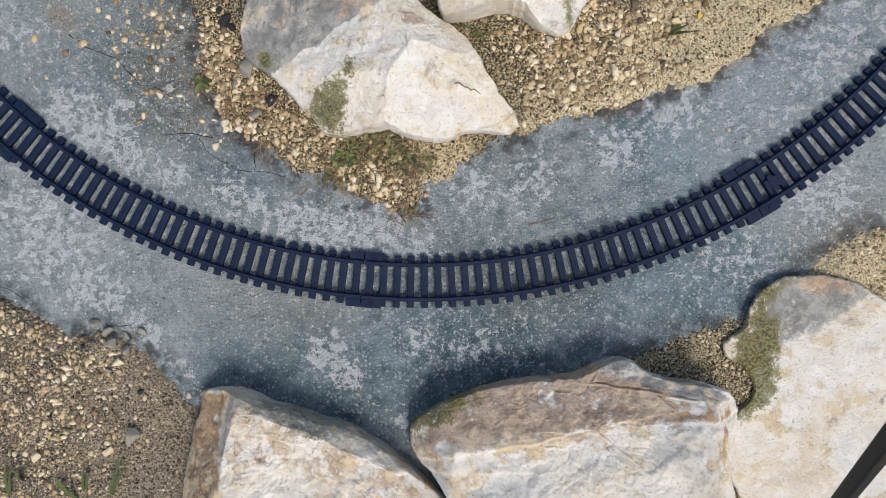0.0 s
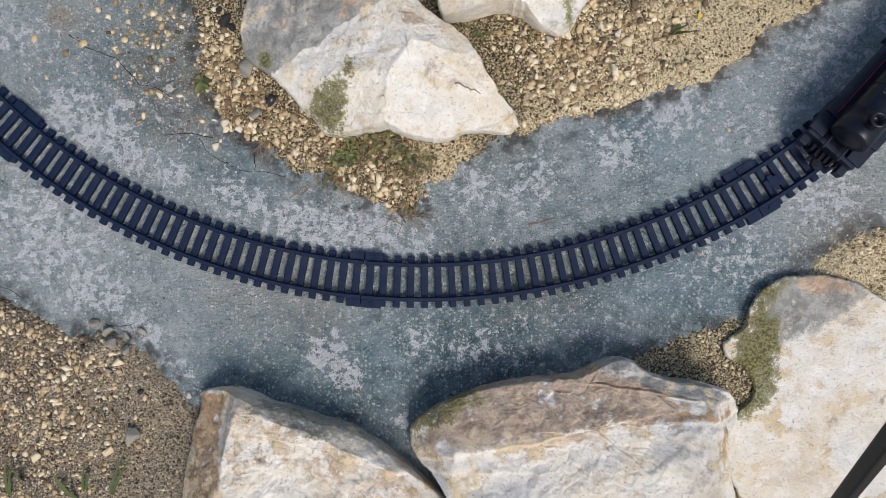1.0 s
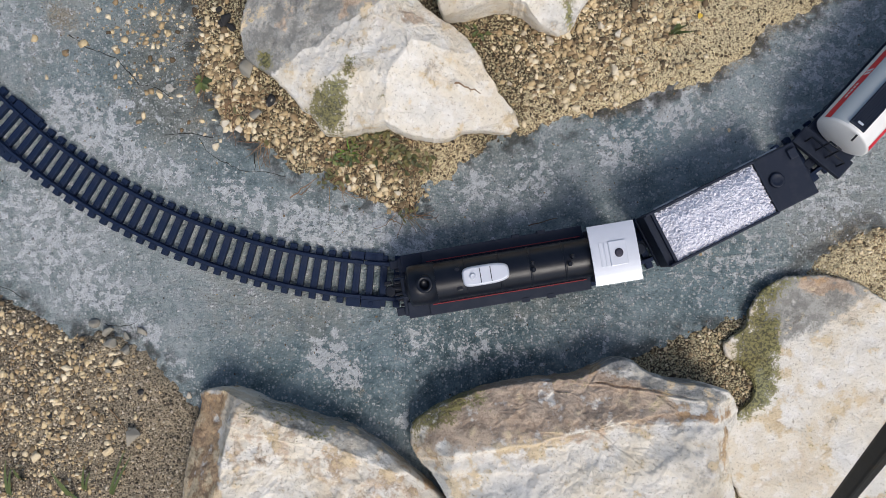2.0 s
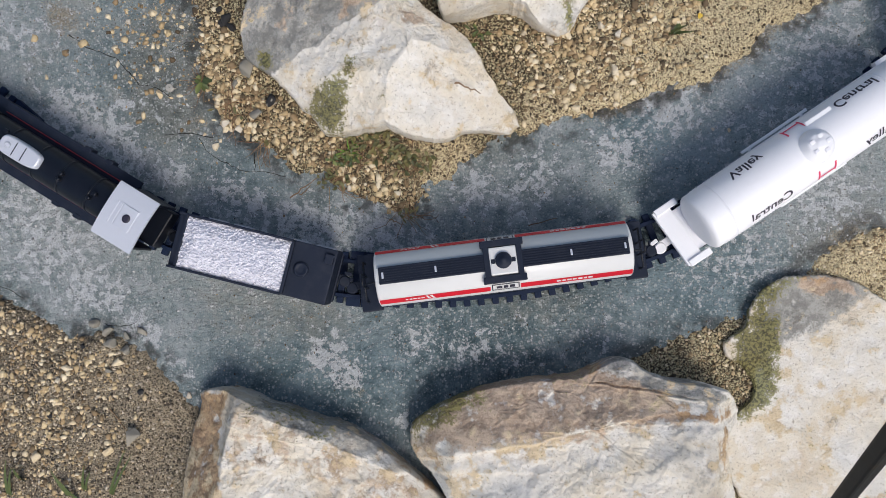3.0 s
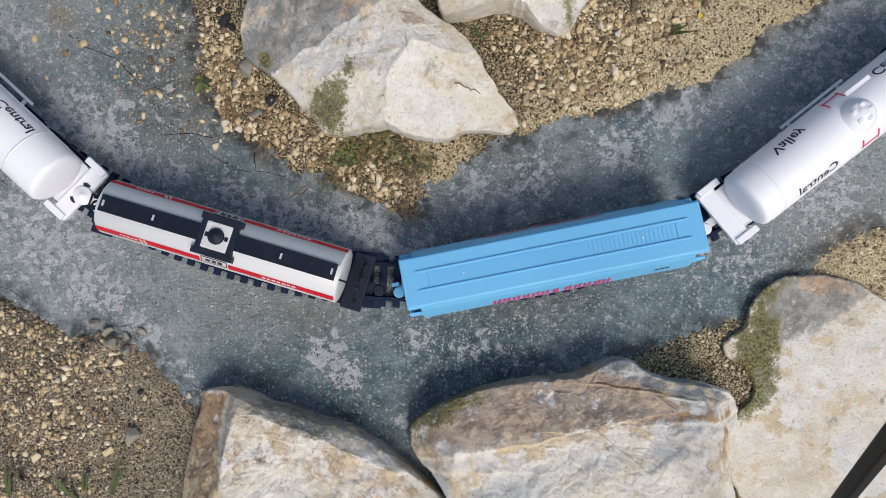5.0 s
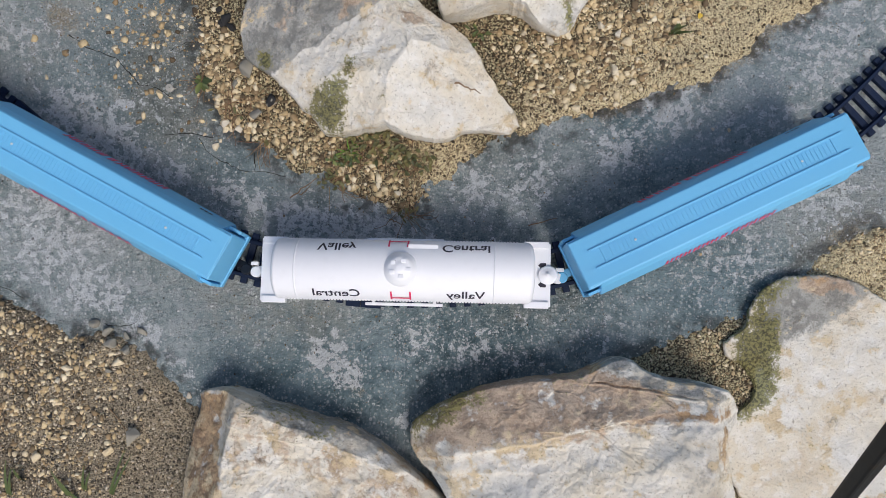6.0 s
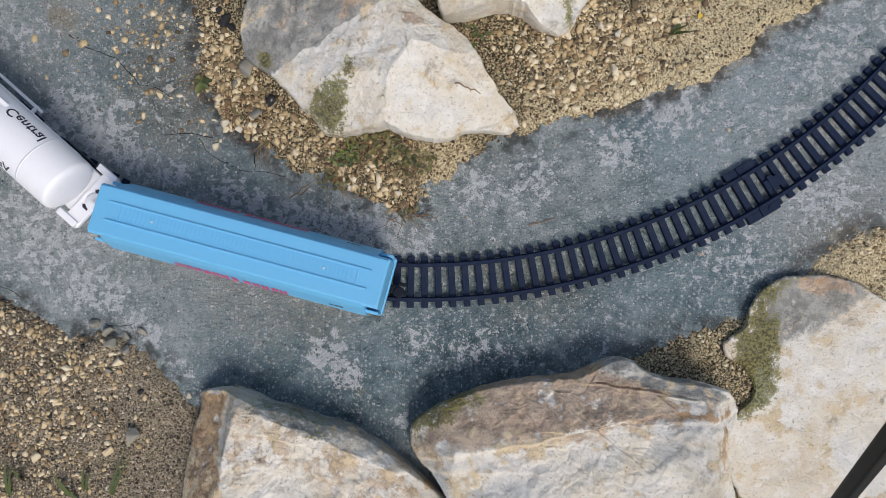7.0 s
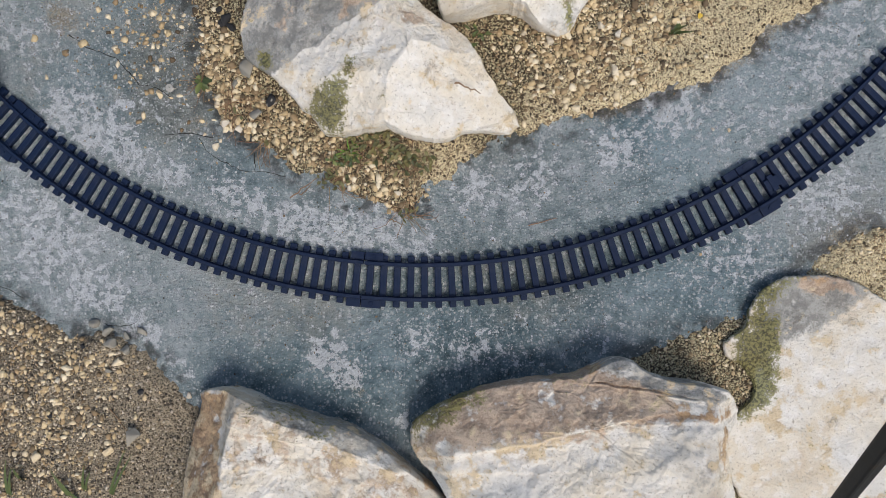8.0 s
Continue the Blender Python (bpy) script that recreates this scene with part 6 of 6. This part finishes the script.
def debris():
    """Clinker, a snail shell and a petal on the ground."""
    rs = random.Random(31)
    v, f = unit_stone(2)
    for (x, y), r in (((-0.1071, 0.0897), 0.0042), ((-0.1318, 0.1354), 0.0045), ((-0.1295, 0.1310), 0.0034), ((-0.1340, 0.1323), 0.0030), ((-0.1366, 0.1406), 0.0026), ((-0.2109, -0.0455), 0.0024), ((-0.1779, -0.0697), 0.0024), ((-0.2286, -0.0841), 0.0022)):
        p = v * np.array([1.1, 0.9, 0.6]) * r
        for _ in range(10):
            d = np.array([rs.gauss(0, 1) for _ in range(3)])
            d /= np.linalg.norm(d)
            p = p - np.clip(p @ d - 0.55 * r * rs.uniform(0.7, 1.1), 0, None)[:, None] * d
        ob = tagged(new("clinker", array_mesh("clinker", p, f, CLINKER, smooth=False)), "piece of dark clinker lying in the gravel", "stone", "dark clinker")
        z = max(h(np.array([x]), np.array([y]))[0] for h in (slab_height, north_height, west_height))
        ob.matrix_world = pose(x, y, z + 0.3 * r, 0, 0, rs.uniform(0, 360))
    x, y = (-0.1647, 0.0983)
    bm = bmesh.new()
    prev = None
    for k in range(49):
        a, w = k * 0.39, 0.00022 + 0.00062 * (k / 48)
        c = Vector((0.0020 * (k / 48) ** 0.8 * math.cos(a), 0.0020 * (k / 48) ** 0.8 * math.sin(a), 0.0013 - 0.0006 * k / 48))
        out = Vector((math.cos(a), math.sin(a), 0))
        row = [bm.verts.new(c + out * w * math.cos(q) + Vector((0, 0, w * math.sin(q)))) for q in np.linspace(0, 2 * math.pi, 8, endpoint=False)]
        if prev:
            for q in range(8):
                bm.faces.new((prev[q], prev[(q + 1) % 8], row[(q + 1) % 8], row[q])).smooth = True
        prev = row
    bmesh.ops.recalc_face_normals(bm, faces=bm.faces)
    shell = part("snail_shell", bm, SHELL, None)
    shell.matrix_world = pose(x, y, float(slab_height(np.array([x]), np.array([y]))[0]) + 0.0003)
    tagged(shell, "tiny pale spiral snail shell on concrete", "shell")
    x, y = (0.1278, 0.1371)
    bm = bmesh.new()
    leaf(bm, (0, 0, 0.0006), -1.2, 0.0042, 0.0030, 0.15)
    petal = part("petal", bm, PETAL, None)
    petal.matrix_world = pose(x, y, float(north_height(np.array([x]), np.array([y]))[0]))
    tagged(petal, "yellow flower petal fallen on sand", "petal")


def plants():
    weed((-0.0666, 0.0571), 1, 46, 0.008, "small green weed sprouting under the boulder", 10, 0.75)
    weed((-0.0493, 0.0642), 2, 60, 0.015, "small weed with dry reddish stems", 26, 0.85)
    weed((-0.0306, 0.0569), 3, 60, 0.013, "small weed with dry reddish stems", 26, 0.85)
    weed((-0.0728, 0.0461), 4, 26, 0.010, "small weed with dry reddish stems", 20, 0.8)
    weed((-0.1453, 0.1016), 5, 9, 0.005, "small green rosette at the gravel's edge", 14, 1.3)
    weed((-0.1267, 0.0873), 6, 3, 0.016, "tangle of dry reddish stems on gravel", 24, 0.8)
    weed((0.0047, 0.1241), 7, 14, 0.008, "small green sprig beside the boulder", 6, 0.9)
    weed((-0.0321, 0.0273), 8, 10, 0.006, "tangle of dry reddish stems on concrete", 19, 0.7)
    weed((-0.1108, 0.0682), 9, 4, 0.010, "tangle of dry reddish stems on gravel", 19, 0.8)
    weed((0.1151, 0.1256), 10, 3, 0.003, "torn green leaves on sand", 2, 1.0)
    weed((0.1235, 0.1443), 11, 4, 0.003, "torn green leaves on sand", 0, 1.2)
    rs = random.Random(3)
    for base, tip, w in (((-0.1963, -0.1284), (-0.1808, -0.0974), 0.0016), ((-0.2106, -0.1261), (-0.2035, -0.1070), 0.0018), ((-0.2185, -0.1292), (-0.2228, -0.1096), 0.0016), ((-0.2536, -0.1296), (-0.2475, -0.1053), 0.0020), ((-0.2137, -0.1307), (-0.2183, -0.1149), 0.0014), ((0.1105, 0.1263), (0.1191, 0.1274), 0.0018), ((-0.2457, -0.1202), (-0.2429, -0.1096), 0.0030)):
        z = max(west_height(np.array([base[0]]), np.array([base[1]]))[0], north_height(np.array([base[0]]), np.array([base[1]]))[0])
        tuft = thing("grass_tuft", "green grass blades growing from the soil", "grass", "grass tufts")
        tuft.matrix_world = pose(base[0], base[1], z)
        for k in range(2):
            bm = bmesh.new()
            blade(bm, (0.001 * k, 0, -0.001), (tip[0] - base[0] + 0.003 * k, tip[1] - base[1] - 0.004 * k, 0.012), w)
            part("blade", bm, LEAF, tuft)
    for a, b, r in (((-0.0964, 0.0368), (-0.0807, 0.0493), 0.0005), ((-0.0916, 0.0383), (-0.0854, 0.0430), 0.0004), ((0.0347, 0.0216), (0.0501, 0.0247), 0.0005), ((-0.0052, 0.0917), (0.0078, 0.0864), 0.0006), ((0.1335, 0.1323), (0.1374, 0.1254), 0.0004), ((-0.1952, -0.0792), (-0.1823, -0.0962), 0.0005), ((-0.0414, 0.0248), (-0.0320, 0.0210), 0.0004)):
        bm = bmesh.new()
        n = 8
        pts = [(a[0] + (b[0] - a[0]) * k / n + rs.uniform(-0.0006, 0.0006), a[1] + (b[1] - a[1]) * k / n + rs.uniform(-0.0006, 0.0006), 0.0) for k in range(n + 1)]
        mid = pts[n // 2]
        stem(bm, [(p[0] - mid[0], p[1] - mid[1], 0.0004) for p in pts], r)
        ob = part("twig", bm, DRY, None)
        x, y = mid[:2]
        z = max(f(np.array([x]), np.array([y]))[0] for f in (slab_height, north_height, west_height))
        if r == 0.0006:
            z = 0.034
        ob.matrix_world = pose(x, y, z)
        tagged(ob, "thin dry brown twig lying loose", "twig", "dry twigs")


def pole():
    """The dark support leg that stands at the corner of the bed."""
    t = thing("support_pole", "dark square metal leg leaning beside the boulder", "pole")
    foot, head = Vector((0.1575, -0.1936, -0.01)), Vector((0.0844, -0.0101, 0.28))
    bm = bmesh.new()
    box(bm, -0.0021, 0.0021, -0.0021, 0.0021, 0, (head - foot).length, 0.0008)
    part("tube", bm, POLE, t)
    t.matrix_world = Matrix.Translation(foot) @ (head - foot).to_track_quat("Z", "Y").to_matrix().to_4x4()


# ---- build ----
ground()
concrete_path()
boulders()
gravel()
pebbles()
plants()
sprig()
debris()
pole()
LOCO, TENDER = locomotive(), tender()
STRIPED_1 = striped_tank_car()
WHITE_1 = white_tank_car()
HOPPER_1 = blue_hopper()
STRIPED_2 = copy_thing(STRIPED_1, Matrix())
WHITE_2 = copy_thing(WHITE_1, Matrix())
HOPPER_2 = copy_thing(HOPPER_1, Matrix())
track()

# ---- the train runs round the circle at a steady pace ----
SPEED = 0.667
# small gains on the steady pace: seconds and radians
GAIN = ((0.0, 0.0), (1.7, 0.0), (2.8, 0.020), (2.9, 0.049), (3.5, 0.042), (4.0, 0.047), (4.7, 0.043), (5.8, 0.073), (6.7, 0.073), (6.8, 0.105), (7.5, 0.107), (7.8, 0.115), (8.0, 0.145))


def ride(car, start, r, lean, yaw=0.0):
    rows = []
    for k in range(81):
        t = k * 0.1
        a = start - SPEED * t - float(np.interp(t, [g[0] for g in GAIN], [g[1] for g in GAIN]))
        x, y = ring(a, r)
        rows.append((t, pose(x, y, RAIL_TOP, lean, 0, math.degrees(a) + 180 + yaw)))
    walk(car, rows)


def motions():
    ride(LOCO, 1.476, 0.3465, 0.5, 1.6)
    ride(TENDER, 1.806, 0.3480, 1.0)
    ride(STRIPED_1, 2.174, 0.3455, 6.0)
    ride(WHITE_1, 2.644, 0.3455, 4.0)
    ride(STRIPED_2, 3.097, 0.3455, 6.0)
    ride(HOPPER_1, 3.582, 0.3458, 5.0)
    ride(WHITE_2, 4.054, 0.3455, 4.0)
    ride(HOPPER_2, 4.516, 0.3458, 5.0)


motions()
